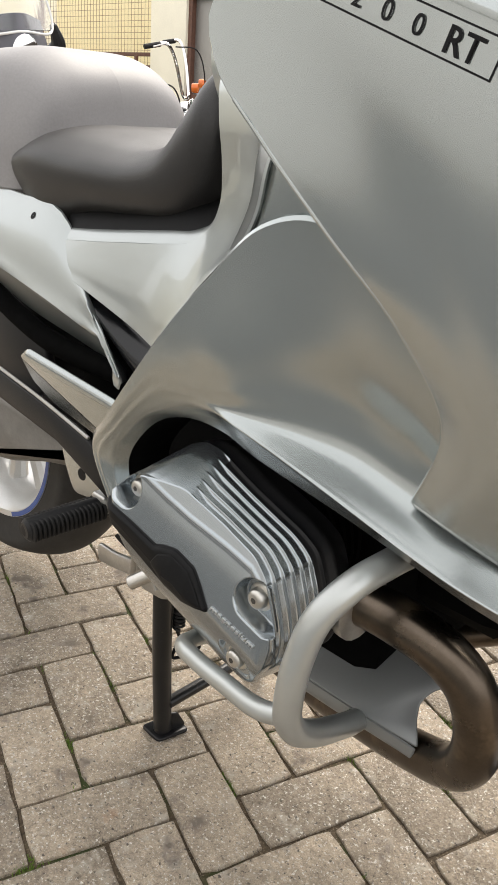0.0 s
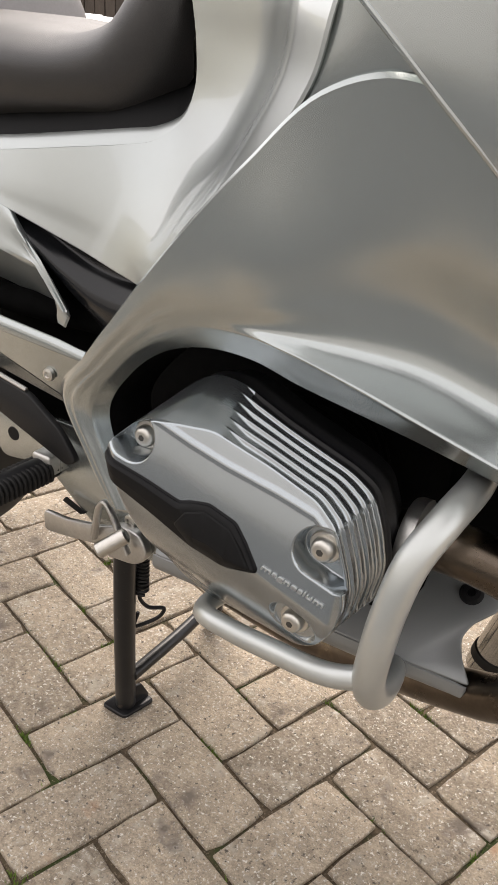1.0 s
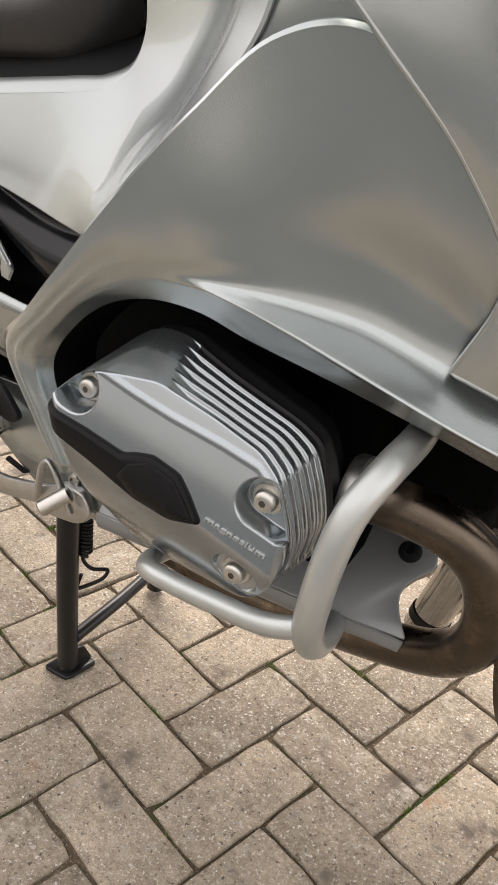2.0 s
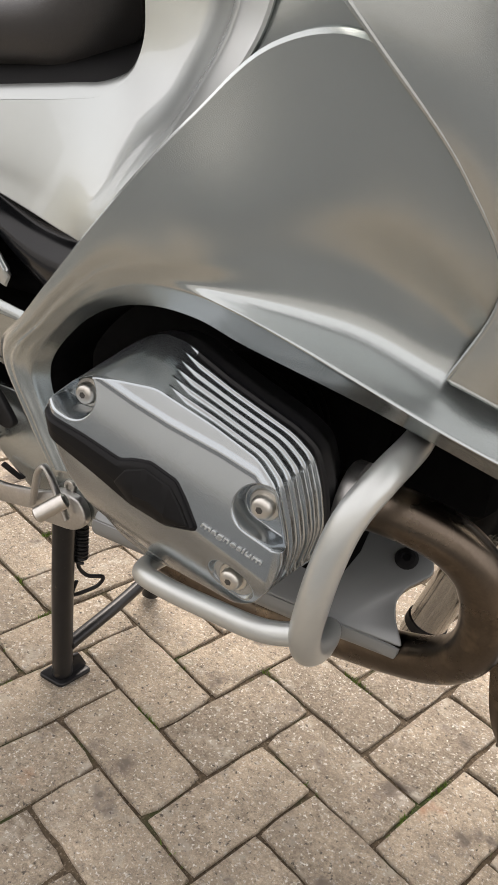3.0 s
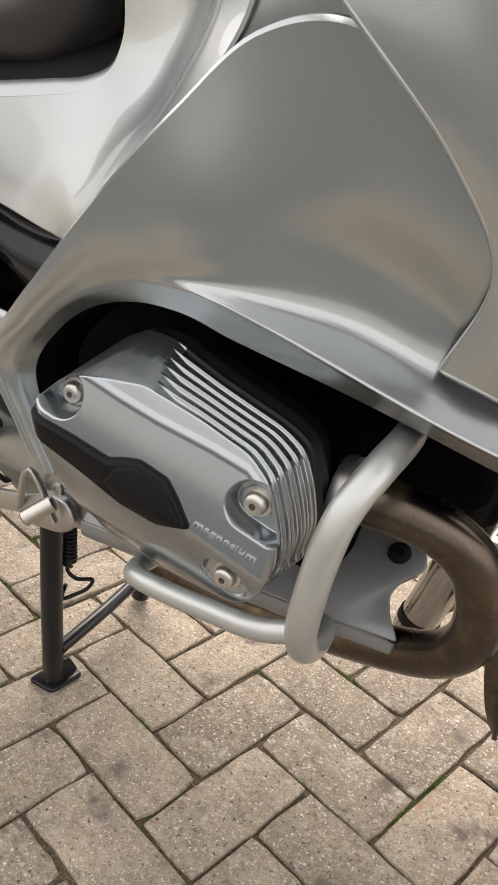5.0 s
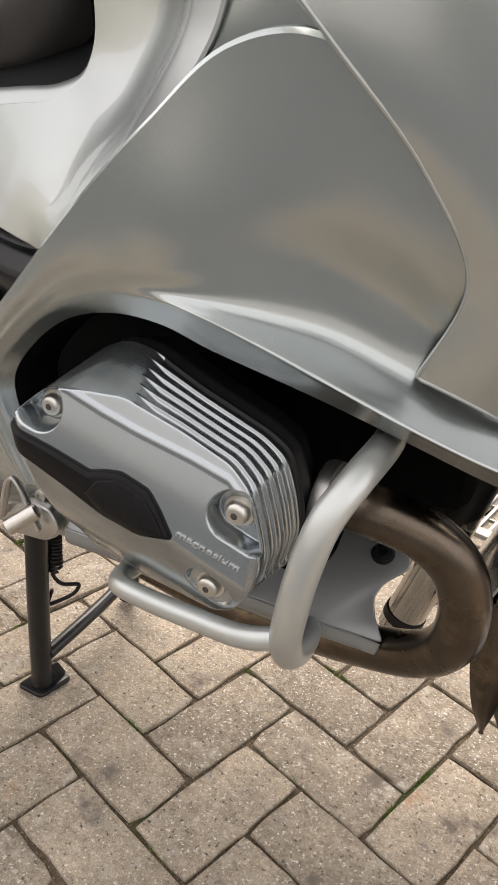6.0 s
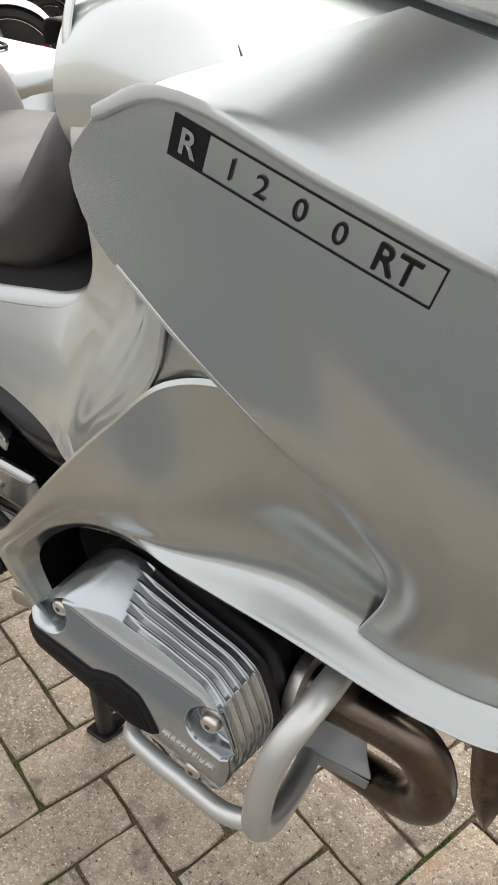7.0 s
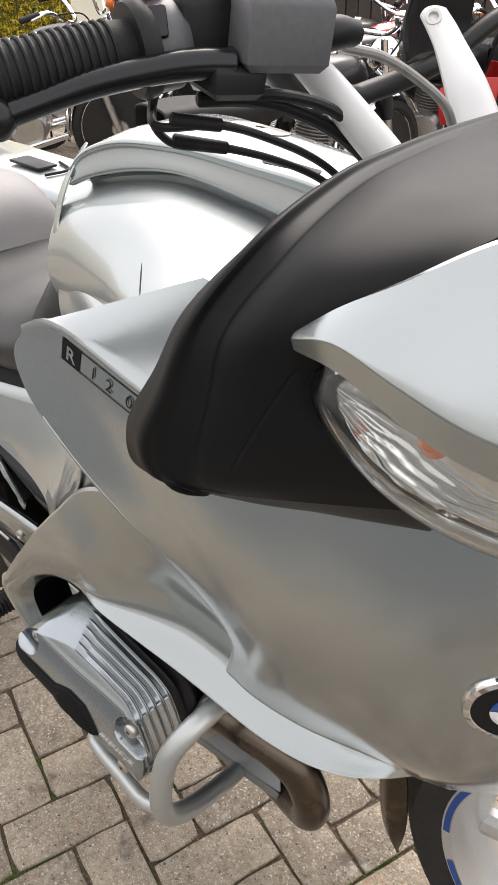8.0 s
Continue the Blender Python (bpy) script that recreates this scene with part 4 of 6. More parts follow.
part("foot_web", slab([(-0.026, 0.0), (0.018, 0.0), (0.016, 0.006), (0.004, 0.030), (-0.010, 0.034)], Matrix.Translation((-0.366, -0.094, 0.006)) @ pose(0, 0, 0, 90, 0, 78), 0.005, r=0.003, edge=0.001), BLACKPAINT, stand)
part("cross_tube", tube([(-0.362, -0.112, 0.068), (-0.358, 0.00, 0.070), (-0.362, 0.112, 0.068)], 0.0098, 14, 16), BLACKPAINT, stand)
part("stand_leg", tube([(-0.374, 0.112, 0.010), (-0.362, 0.128, 0.16), (-0.348, 0.143, 0.325)], 0.0148, 14, 12), BLACKPAINT, stand)
coil = [(-0.345 + 0.008 * math.cos(a), -0.112 + 0.008 * math.sin(a), 0.30 - 0.0009 * a) for a in (i * 0.7 for i in range(126))]
part("spring", tube(coil, 0.0022, 6, 260), BLACK, stand, "black coil spring")
part("hook", tube([(-0.352, -0.108, 0.222), (-0.354, -0.104, 0.200), (-0.346, -0.096, 0.186), (-0.330, -0.082, 0.182), (-0.334, -0.084, 0.170), (-0.352, -0.098, 0.156), (-0.362, -0.106, 0.152), (-0.358, -0.104, 0.176)], 0.0028, 8, 40), BLACK, stand)
part("foot_stub", tube([(-0.296, -0.205, 0.378), (-0.318, -0.226, 0.360)], 0.0095, 16), STEEL, stand, "bare steel stub")
part("stand_bracket", tube([(-0.352, -0.196, 0.348), (-0.346, -0.197, 0.374), (-0.339, -0.198, 0.398), (-0.331, -0.198, 0.406), (-0.324, -0.198, 0.399), (-0.312, -0.197, 0.372), (-0.301, -0.195, 0.346)], 0.0052, 10, 34, flat=0.7), ALU, stand, "bent steel bracket")
part("stand_pivot", slab([(-0.352, 0.318), (-0.350, 0.352), (-0.325, 0.372), (-0.290, 0.366), (-0.280, 0.340), (-0.300, 0.322)], xz(-0.170), 0.014, r=0.012, edge=0.003), ALU, stand)
FOOT = [(-0.560, 0.470), (-0.497, 0.470), (-0.40, 0.470), (-0.30, 0.450), (-0.235, 0.430), (-0.235, 0.350), (-0.290, 0.325), (-0.362, 0.336), (-0.407, 0.368), (-0.436, 0.392), (-0.470, 0.400), (-0.526, 0.392), (-0.545, 0.426)]
plate = part("foot_peg_plate", slab(FOOT, xz(-0.160), 0.010, r=0.012, edge=0.002), SATIN, bike, "satin silver foot peg plate")
mirrored(plate)
part("plate_hole", lathe([(0.0, 0.0006), (0.009, 0.0006), (0.0095, 0.0), (0.0095, -0.004)], xz(-0.170) @ Matrix.Translation((-0.504, 0.430, 0)), 18), INK, plate)
part("plate_slot", slab([(-0.425, 0.362), (-0.395, 0.352), (-0.385, 0.358), (-0.418, 0.370)], xz(-0.170), 0.0008, r=0.003, edge=0.0002), INK, plate)
for bx, bz, br in ((-0.3205, 0.395, 0.0052), (-0.316, 0.373, 0.0085)):
    part("plate_bolt", lathe([(0.0, 0.0010), (br * 0.45, 0.0010), (br * 0.5, 0.0040), (br * 0.85, 0.0038), (br, 0.0020), (br, -0.003)], xz(-0.170) @ Matrix.Translation((bx, bz, 0)), 18), STEEL, plate)
part("stand_tang", slab([(-0.440, 0.352), (-0.402, 0.352), (-0.350, 0.362), (-0.318, 0.372), (-0.306, 0.352), (-0.333, 0.338), (-0.402, 0.326), (-0.440, 0.322)], xz(-0.182), 0.007, r=0.008, edge=0.002), ALU, stand, "bare alloy stand tang")
guard = part("heel_guard", slab([(-0.700, 0.552), (-0.560, 0.532), (-0.445, 0.510), (-0.396, 0.476), (-0.372, 0.444), (-0.386, 0.434), (-0.521, 0.484), (-0.700, 0.508)], xz(-0.190), 0.010, r=0.008, edge=0.002), BLACK, bike, "black heel guard")
part("guard_trim", tube([(-0.700, -0.196, 0.555), (-0.560, -0.197, 0.535), (-0.448, -0.197, 0.513)], 0.0028, 8, 14), ALU, guard)
mirrored(guard)
sc = part("side_cover", slab([(-0.598, 0.600), (-0.576, 0.613), (-0.396, 0.592), (-0.340, 0.582), (-0.345, 0.490), (-0.440, 0.512), (-0.542, 0.536), (-0.580, 0.560)], xz(-0.184) @ Matrix.Translation((0, 0.56, 0)) @ pose(0, 0, 0, 16, 0, 0) @ Matrix.Translation((0, -0.56, 0)), 0.016, r=0.006, edge=0.008), SATIN, bike, "grey side cover")
part("screw", lathe([(0.0, 0.001), (0.003, 0.001), (0.004, 0.003), (0.007, 0.002), (0.008, -0.002)], xz(-0.200) @ Matrix.Translation((-0.556, 0.577, 0)), 16), STEEL, sc)
part("screw", lathe([(0.0, 0.001), (0.003, 0.001), (0.004, 0.003), (0.007, 0.002), (0.008, -0.002)], xz(-0.200) @ Matrix.Translation((-0.408, 0.543, 0)), 16), STEEL, sc)
part("frame_rail", tube([(-0.35, -0.150, 0.60), (-0.60, -0.160, 0.61), (-0.90, -0.150, 0.70)], 0.016, 12, 16), DARK, bike, "black rear frame rail")
peg = part("foot_peg", tube([(-0.443, -0.170, 0.405), (-0.458, -0.290, 0.400)], 0.0165, 16), BLACK, bike, "ribbed rubber foot peg")
rib = None
for k in range(17):
    c = Vector((-0.4445, -0.183, 0.405)).lerp(Vector((-0.4575, -0.287, 0.4005)), k / 16)
    if rib is None:
        rib = part("rib", slab([(-0.020, -0.013), (0.020, -0.013), (0.022, 0.004), (0.016, 0.014), (-0.016, 0.014), (-0.022, 0.004)], xz(0.0), 0.0040, r=0.006, edge=0.0010), RUBBER, peg)
        rib.location = c
    else:
        ob = new("rib", rib.data)
        ob.parent = peg
        ob.location = c
part("peg_tip", lathe([(0.0, 0.004), (0.008, 0.003), (0.011, 0.0), (0.011, -0.006)], xz(-0.291) @ Matrix.Translation((-0.4585, 0.3995, 0)), 18), RUBBER, peg)
part("peg_pivot", block((-0.442, -0.176, 0.412), (0.03, 0.022, 0.03), edge=0.004), ALU, peg)

# ---- wheels ----
def wheel(name, cx, half, r_rim, r_tyre, cz):
    hub = thing_part(name)
    m = Matrix.Translation((cx, 0, cz)) @ pose(0, 0, 0, 90, 0, 0)
    w = half
    prof = [(r_rim - 0.010, -w), (r_rim + 0.03, -w - 0.008), (r_tyre - 0.045, -w - 0.012), (r_tyre - 0.018, -w * 0.75), (r_tyre, 0), (r_tyre - 0.018, w * 0.75), (r_tyre - 0.045, w + 0.012), (r_rim + 0.03, w + 0.008), (r_rim - 0.010, w)]
    sm = spline([(a, 0, h) for a, h in prof], 28)
    part("tyre", lathe([(p.x, p.z) for p in sm], m, 72, close=True), TYRE, hub, "black road tyre")
    rim = part("rim", lathe([(r_rim - 0.012, -w - 0.002), (r_rim + 0.002, -w - 0.002), (r_rim + 0.002, -w + 0.006), (r_rim - 0.018, -w + 0.014), (r_rim - 0.03, 0), (r_rim - 0.018, w - 0.014), (r_rim + 0.002, w - 0.006), (r_rim + 0.002, w + 0.002), (r_rim - 0.012, w + 0.002), (r_rim - 0.024, w - 0.012), (r_rim - 0.042, 0.012), (r_rim - 0.042, -0.012), (r_rim - 0.024, -w + 0.012)], m, 72, close=True), WHEELPAINT, hub, "silver cast wheel rim")
    part("spokes", joined(*[tube([(cx + 0.03 * math.cos(a), 0.0, cz + 0.03 * math.sin(a)), (cx + (r_rim - 0.03) * math.cos(a + 0.12), 0.0, cz + (r_rim - 0.03) * math.sin(a + 0.12))], [0.02, 0.016, 0.022], 10, 8) for a in (math.tau * k / 10 for k in range(10))],
                          lathe([(0.0, -0.05), (0.045, -0.05), (0.05, -0.04), (0.05, 0.04), (0.045, 0.05), (0.0, 0.05)], m, 24)), WHEELPAINT, hub)
    for k in range(4):
        a0 = math.tau * k / 4 + 0.35
        arc = [(a0 + i * 0.13, ) for i in range(11)]
        rows = [[(cx + rr * math.cos(a[0]), -w - 0.0035, cz + rr * math.sin(a[0])) for rr in (r_rim - 0.010, r_rim - 0.001)] for a in arc]
        part("stripe", sheet(rows, 22, 2, 0.0), BLUE, hub, "blue rim stripe")
    return hub


def thing_part(name):
    e = new(name)
    e.parent = bike
    return e


front_wheel = wheel("front_wheel", 0.488, 0.052, 0.218, 0.300, 0.300)
rear_wheel = wheel("rear_wheel", -0.945, 0.075, 0.213, 0.312, 0.372)
fender = part("front_fender", sheet([
    [(0.488 + 0.325 * math.cos(a), -0.078, 0.30 + 0.325 * math.sin(a) - 0.03), (0.488 + 0.335 * math.cos(a), -0.05, 0.30 + 0.335 * math.sin(a)), (0.488 + 0.34 * math.cos(a), 0, 0.30 + 0.34 * math.sin(a)),
     (0.488 + 0.335 * math.cos(a), 0.05, 0.30 + 0.335 * math.sin(a)), (0.488 + 0.325 * math.cos(a), 0.078, 0.30 + 0.325 * math.sin(a) - 0.03)] for a in (radians(d) for d in (30, 60, 90, 120, 150, 170))], 30, 16, 0.004, (0, 0, 1)), SILVER, bike, "front mudguard")
flap = part("fender_flap", sheet([
    [(0.170, -0.060, 0.358), (0.180, -0.068, 0.278), (0.195, -0.068, 0.218), (0.212, -0.061, 0.178)],
    [(0.195, -0.078, 0.363), (0.202, -0.082, 0.288), (0.208, -0.076, 0.223), (0.213, -0.063, 0.178)],
    [(0.215, -0.068, 0.363), (0.222, -0.068, 0.298), (0.222, -0.066, 0.233), (0.214, -0.061, 0.178)],
], 14, 18, 0.004), BRONZE, fender, "dark brown mudguard flap")
mirrored(flap)
swing = part("swing_arm", slab([(-0.50, 0.458), (-0.62, 0.478), (-0.75, 0.487), (-0.90, 0.450), (-1.00, 0.410), (-1.02, 0.340), (-0.96, 0.290), (-0.88, 0.300), (-0.80, 0.350), (-0.741, 0.360), (-0.634, 0.397), (-0.54, 0.420)], xz(-0.105), 0.060, r=0.02, edge=0.018, k=5), GREYCAST, bike, "grey cast swing arm")
# black plate added in front of the wheel to cover its bright spokes
part("rear_mudguard", slab([(-0.900, 0.620), (-0.760, 0.625), (-0.690, 0.590), (-0.662, 0.545), (-0.690, 0.480), (-0.780, 0.485), (-0.900, 0.500)], xz(-0.100), 0.020, r=0.02, edge=0.006), BLACK, bike, "black plate added beside the rear wheel")

# ---- badge ----


def onto(ob, bm, lift):
    """Lays flat artwork, given in x and z, onto the right side of a part."""
    t = BVHTree.FromPolygons([v.co[:] for v in ob.data.vertices], [p.vertices[:] for p in ob.data.polygons])
    for v in bm.verts:
        hit = t.ray_cast(Vector((v.co.x, -1.0, v.co.z)), Vector((0, 1, 0)))[0]
        if hit:
            v.co.y = hit.y - lift
    return bm


def badge_piece(poly, lift):
    bm = bmesh.new()
    n = 24
    a, c, d, e = (Vector((p[0], 0, p[1])) for p in poly)
    return onto(fairing, from_grid([[a.lerp(c, i / n).lerp(e.lerp(d, i / n), j / 3) for j in range(4)] for i in range(n + 1)])[0], lift)


BX, BU, BW = Vector((-0.0083, 1.0355)), Vector((0.9447, -0.328)), Vector((-0.30, -0.95))   # top corner, along, down


def badge_at(u, w):
    return (BX.x + BU.x * u + BW.x * w, BX.y + BU.y * u + BW.y * w)


BL, BH, TK = 0.1605, 0.0225, 0.0011
for q in ([(0, 0), (BL, 0), (BL, TK), (0, TK)], [(0, BH - TK), (BL, BH - TK), (BL, BH), (0, BH)], [(BL - TK, TK), (BL, TK), (BL, BH - TK), (BL - TK, BH - TK)], [(0, 0), (0.0225, 0), (0.0225, BH), (0, BH)]):
    part("badge_line", badge_piece([badge_at(*p) for p in q], 0.0006), INK, fairing, "black badge outline")
for ch, u0, size, mat, bold in (("R", 0.0055, 0.019, SILVER, 0.0004), ("1", 0.035, 0.017, INK, 0), ("2", 0.0535, 0.017, INK, 0), ("0", 0.077, 0.017, INK, 0), ("0", 0.1005, 0.017, INK, 0), ("RT", 0.1240, 0.021, INK, 0.0002)):
    lb, lw = lettering(ch, size, bold)
    hh = 0.7 * size
    for v in lb.verts:
        p = badge_at(u0 + v.co.x, BH / 2 + hh / 2 - v.co.y)
        v.co = (p[0], 0, p[1])
    onto(fairing, lb, 0.0012)
    part("letter", lb, mat, fairing, "badge letter", sharp=0)


# rear rim of the tank beside the seat
trim = part("tank_rear_trim", sheet([
    [(-0.258, -0.100, 1.122), (-0.272, -0.098, 1.112), (-0.280, -0.096, 1.095)],
    [(-0.260, -0.132, 1.085), (-0.273, -0.130, 1.078), (-0.280, -0.124, 1.066)],
    [(-0.262, -0.152, 1.040), (-0.273, -0.150, 1.034), (-0.278, -0.142, 1.026)],
    [(-0.252, -0.166, 1.000), (-0.258, -0.164, 0.998), (-0.262, -0.158, 0.994)],
], 30, 8, 0.003, (0, -1, 0.3)), SILVER, bike)
mirrored(trim)


def onto_top(ob, bm, lift):
    """Lays flat artwork, given in x and y, onto the top of a part."""
    t = BVHTree.FromPolygons([v.co[:] for v in ob.data.vertices], [p.vertices[:] for p in ob.data.polygons])
    for v in bm.verts:
        hit = t.ray_cast(Vector((v.co.x, v.co.y, 2.0)), Vector((0, 0, -1)))[0]
        if hit:
            v.co.z = hit.z + lift
    return bm


def top_patch(outline, n=6):
    """A flat patch inside an outline of x, y, as rings towards its middle."""
    o = fillet(outline, 0.006, 4)
    c = sum(o, Vector((0, 0))) / len(o)
    return from_grid([[(c.x + (p.x - c.x) * k / n, c.y + (p.y - c.y) * k / n, 0) for p in o] for k in range(n, 0, -1)], close_v=True)[0]


part("console_slot", onto_top(console, top_patch([(-0.036, -0.056), (0.027, -0.046), (0.030, -0.036), (-0.018, -0.041), (-0.034, -0.046)]), 0.0008), BLACK, console, "black recessed slot")
far_console = bpy.data.objects["tank_console.001"]
part("tank_emblem", onto_top(far_console, top_patch([(-0.104 + 0.040 * math.cos(math.tau * k / 20), 0.0275 + 0.0255 * math.sin(math.tau * k / 20)) for k in range(20)]), 0.0009), EMBLEM, far_console, "worn pale round tank emblem")


at, up = top_of(tank, 0.036, -0.097)
part("lock", lathe([(0.0, 0.0015), (0.0075, 0.0015), (0.0085, 0.0003), (0.0092, 0.0003), (0.0098, 0.0020), (0.0118, 0.0020), (0.0125, 0.0), (0.0125, -0.003)], Matrix.Translation(at) @ up.to_track_quat("Z", "Y").to_matrix().to_4x4(), 28), CHROME, tank, "chrome ring lock")
part("key_slot", slab([(-0.005, -0.0008), (0.005, -0.0008), (0.005, 0.0008), (-0.005, 0.0008)], Matrix.Translation(at) @ up.to_track_quat("Z", "Y").to_matrix().to_4x4() @ Matrix.Translation((0, 0, 0.0016)) @ pose(0, 0, 0, 0, 0, 50), 0.0006, r=0.0004, edge=0.0001), INK, tank)
line = [top_of(tank, -0.062 + 0.033 * k / 7, -0.206 - 0.036 * k / 7)[0] for k in range(8)]
part("tank_seam", tube(line, [0.0003, 0.0008, 0.0009, 0.0008, 0.0004], 8, 20), INK, tank)

# ---- mirror pod with indicator ----
def moulded(s, k):
    """A section with a raised rim band and a valley beside it."""
    s = [Vector(p) for p in s]
    o = Vector((0.15, -0.85, 0.5)) * min(1.0, 0.25 + 0.35 * k)
    return [s[0], s[0].lerp(s[1], 0.5) + o * 0.0035, s[1] + o * 0.0045, s[1].lerp(s[2], 0.07) + o * 0.0038, s[1].lerp(s[2], 0.16) - o * 0.0016, s[1].lerp(s[2], 0.42) - o * 0.0050, s[1].lerp(s[2], 0.62) - o * 0.0058, s[1].lerp(s[2], 0.70) - o * 0.0040, s[2].lerp(s[3], 0.35), s[3], s[4]]


pod = part("mirror_housing", sheet([moulded(s, k) for k, s in enumerate([
    [(0.231, -0.463, 1.053), (0.246, -0.455, 1.050), (0.270, -0.440, 1.049), (0.304, -0.424, 1.051), (0.350, -0.397, 1.051)],
    [(0.206, -0.466, 1.062), (0.228, -0.468, 1.060), (0.262, -0.455, 1.060), (0.304, -0.431, 1.066), (0.337, -0.411, 1.068)],
    [(0.196, -0.458, 1.076), (0.225, -0.470, 1.076), (0.265, -0.460, 1.080), (0.302, -0.438, 1.090), (0.324, -0.423, 1.090)],
    [(0.211, -0.446, 1.112), (0.236, -0.462, 1.112), (0.272, -0.460, 1.116), (0.298, -0.442, 1.122), (0.312, -0.424, 1.120)],
    [(0.226, -0.438, 1.144), (0.246, -0.452, 1.146), (0.276, -0.456, 1.150), (0.300, -0.446, 1.155), (0.318, -0.436, 1.158)],
    [(0.247, -0.405, 1.178), (0.262, -0.420, 1.182), (0.288, -0.430, 1.180), (0.312, -0.430, 1.178), (0.342, -0.416, 1.180)],
    [(0.244, -0.338, 1.192), (0.258, -0.350, 1.198), (0.284, -0.365, 1.200), (0.320, -0.375, 1.200), (0.372, -0.388, 1.200)],
    [(0.228, -0.260, 1.190), (0.245, -0.268, 1.198), (0.280, -0.285, 1.206), (0.330, -0.310, 1.210), (0.390, -0.340, 1.212)],
    [(0.216, -0.180, 1.186), (0.235, -0.186, 1.196), (0.280, -0.200, 1.208), (0.340, -0.225, 1.216), (0.410, -0.255, 1.220)],
    [(0.200, 0.000, 1.176), (0.225, 0.000, 1.190), (0.280, 0.000, 1.208), (0.360, 0.000, 1.220), (0.450, 0.000, 1.226)],
])], 120, [4, 4, 3, 3, 5, 5, 3, 5, 6, 6], 0.005, (0.2, -1, 0.5)), MATTE, bike, "dark moulded mirror housing and screen surround")
mirrored(pod)
foot = part("mirror_foot", sheet([
    [(0.196, -0.456, 1.074), (0.215, -0.420, 1.045), (0.235, -0.375, 1.010), (0.240, -0.335, 0.985)],
    [(0.231, -0.461, 1.054), (0.250, -0.430, 1.035), (0.262, -0.390, 1.012), (0.262, -0.334, 0.985)],
    [(0.280, -0.434, 1.050), (0.285, -0.410, 1.030), (0.290, -0.380, 1.012), (0.292, -0.330, 0.988)],
    [(0.350, -0.397, 1.052), (0.350, -0.382, 1.030), (0.340, -0.365, 1.015), (0.340, -0.322, 0.990)],
], 16, 14, 0.004, (0, -1, -0.6)), BLACK, pod)
mirrored(foot)
CAP = [
    [(0.303, -0.4445, 1.156), (0.3025, -0.4455, 1.154), (0.302, -0.446, 1.153), (0.3025, -0.4455, 1.151), (0.303, -0.4445, 1.149), (0.306, -0.443, 1.146)],
    [(0.323, -0.440, 1.171), (0.327, -0.450, 1.166), (0.330, -0.4535, 1.1605), (0.3305, -0.4535, 1.159), (0.3315, -0.450, 1.153), (0.333, -0.440, 1.144)],
    [(0.345, -0.430, 1.183), (0.355, -0.446, 1.168), (0.3590, -0.4505, 1.1485), (0.3592, -0.4500, 1.1465), (0.3595, -0.446, 1.141), (0.360, -0.434, 1.131)],
    [(0.374, -0.404, 1.199), (0.386, -0.430, 1.172), (0.3890, -0.4375, 1.1305), (0.3890, -0.4370, 1.1285), (0.3885, -0.432, 1.122), (0.388, -0.418, 1.111)],
    [(0.420, -0.360, 1.212), (0.440, -0.382, 1.175), (0.4460, -0.3950, 1.1050), (0.4460, -0.3945, 1.1030), (0.4450, -0.388, 1.096), (0.444, -0.374, 1.086)],
    [(0.480, -0.280, 1.210), (0.510, -0.300, 1.160), (0.5200, -0.3050, 1.0800), (0.5200, -0.3045, 1.0780), (0.518, -0.298, 1.072), (0.516, -0.285, 1.065)],
]
rows = []
for sec in CAP:         # a flat upper facet, a crisp edge and a facet below it
    a, m = Vector(sec[0]), Vector(sec[2])
    c = m + Vector((0.0, 0.007, -0.021)) * min(1.0, 0.30 + (m.x - 0.302) * 16)
    o = Vector((0.3, -0.9, 0.4)) * min(0.0022, (a - m).length * 0.05)
    rows.append([a, a.lerp(m, 0.33) + o, a.lerp(m, 0.7) + o, a.lerp(m, 0.96) + o * 0.3, m, m.lerp(c, 0.07), m.lerp(c, 0.5), c])
cap = part("mirror_cap", sheet(rows, 60, [8, 8, 6, 2, 2, 5, 5], 0.004, (0.3, -1, 0.3)), SILVER, pod, "silver mirror cap")
mirrored(cap)
lens = part("indicator_lens", sheet([
    [(0.304, -0.433, 1.131), (0.302, -0.434, 1.125), (0.303, -0.433, 1.119), (0.308, -0.430, 1.112)],
    [(0.319, -0.441, 1.143), (0.318, -0.447, 1.124), (0.318, -0.440, 1.108), (0.320, -0.428, 1.094)],
    [(0.345, -0.438, 1.139), (0.346, -0.447, 1.112), (0.343, -0.436, 1.086), (0.339, -0.412, 1.065)],
    [(0.385, -0.424, 1.118), (0.386, -0.432, 1.090), (0.380, -0.420, 1.062), (0.370, -0.393, 1.044)],
    [(0.440, -0.388, 1.098), (0.440, -0.395, 1.066), (0.432, -0.380, 1.038), (0.420, -0.350, 1.016)],
    [(0.500, -0.320, 1.080), (0.500, -0.322, 1.050), (0.490, -0.310, 1.024), (0.480, -0.290, 1.000)],
], 32, 18, 0.003, (0.2, -1, 0)), CLEAR, pod, "clear ribbed indicator lens")
lens.visible_shadow = False
REFL = [
    [(0.308, -0.430, 1.130), (0.309, -0.422, 1.122), (0.312, -0.424, 1.114)],
    [(0.332, -0.430, 1.138), (0.334, -0.408, 1.104), (0.334, -0.412, 1.074)],
    [(0.380, -0.412, 1.114), (0.378, -0.392, 1.076), (0.369, -0.386, 1.044)],
    [(0.440, -0.378, 1.094), (0.430, -0.354, 1.056), (0.420, -0.347, 1.020)],
    [(0.500, -0.312, 1.078), (0.490, -0.298, 1.038), (0.480, -0.287, 1.006)],
]
cols = [spline(r, 50) for r in REFL]
cols = [spline([c[j] for c in cols], 60) for j in range(50)]
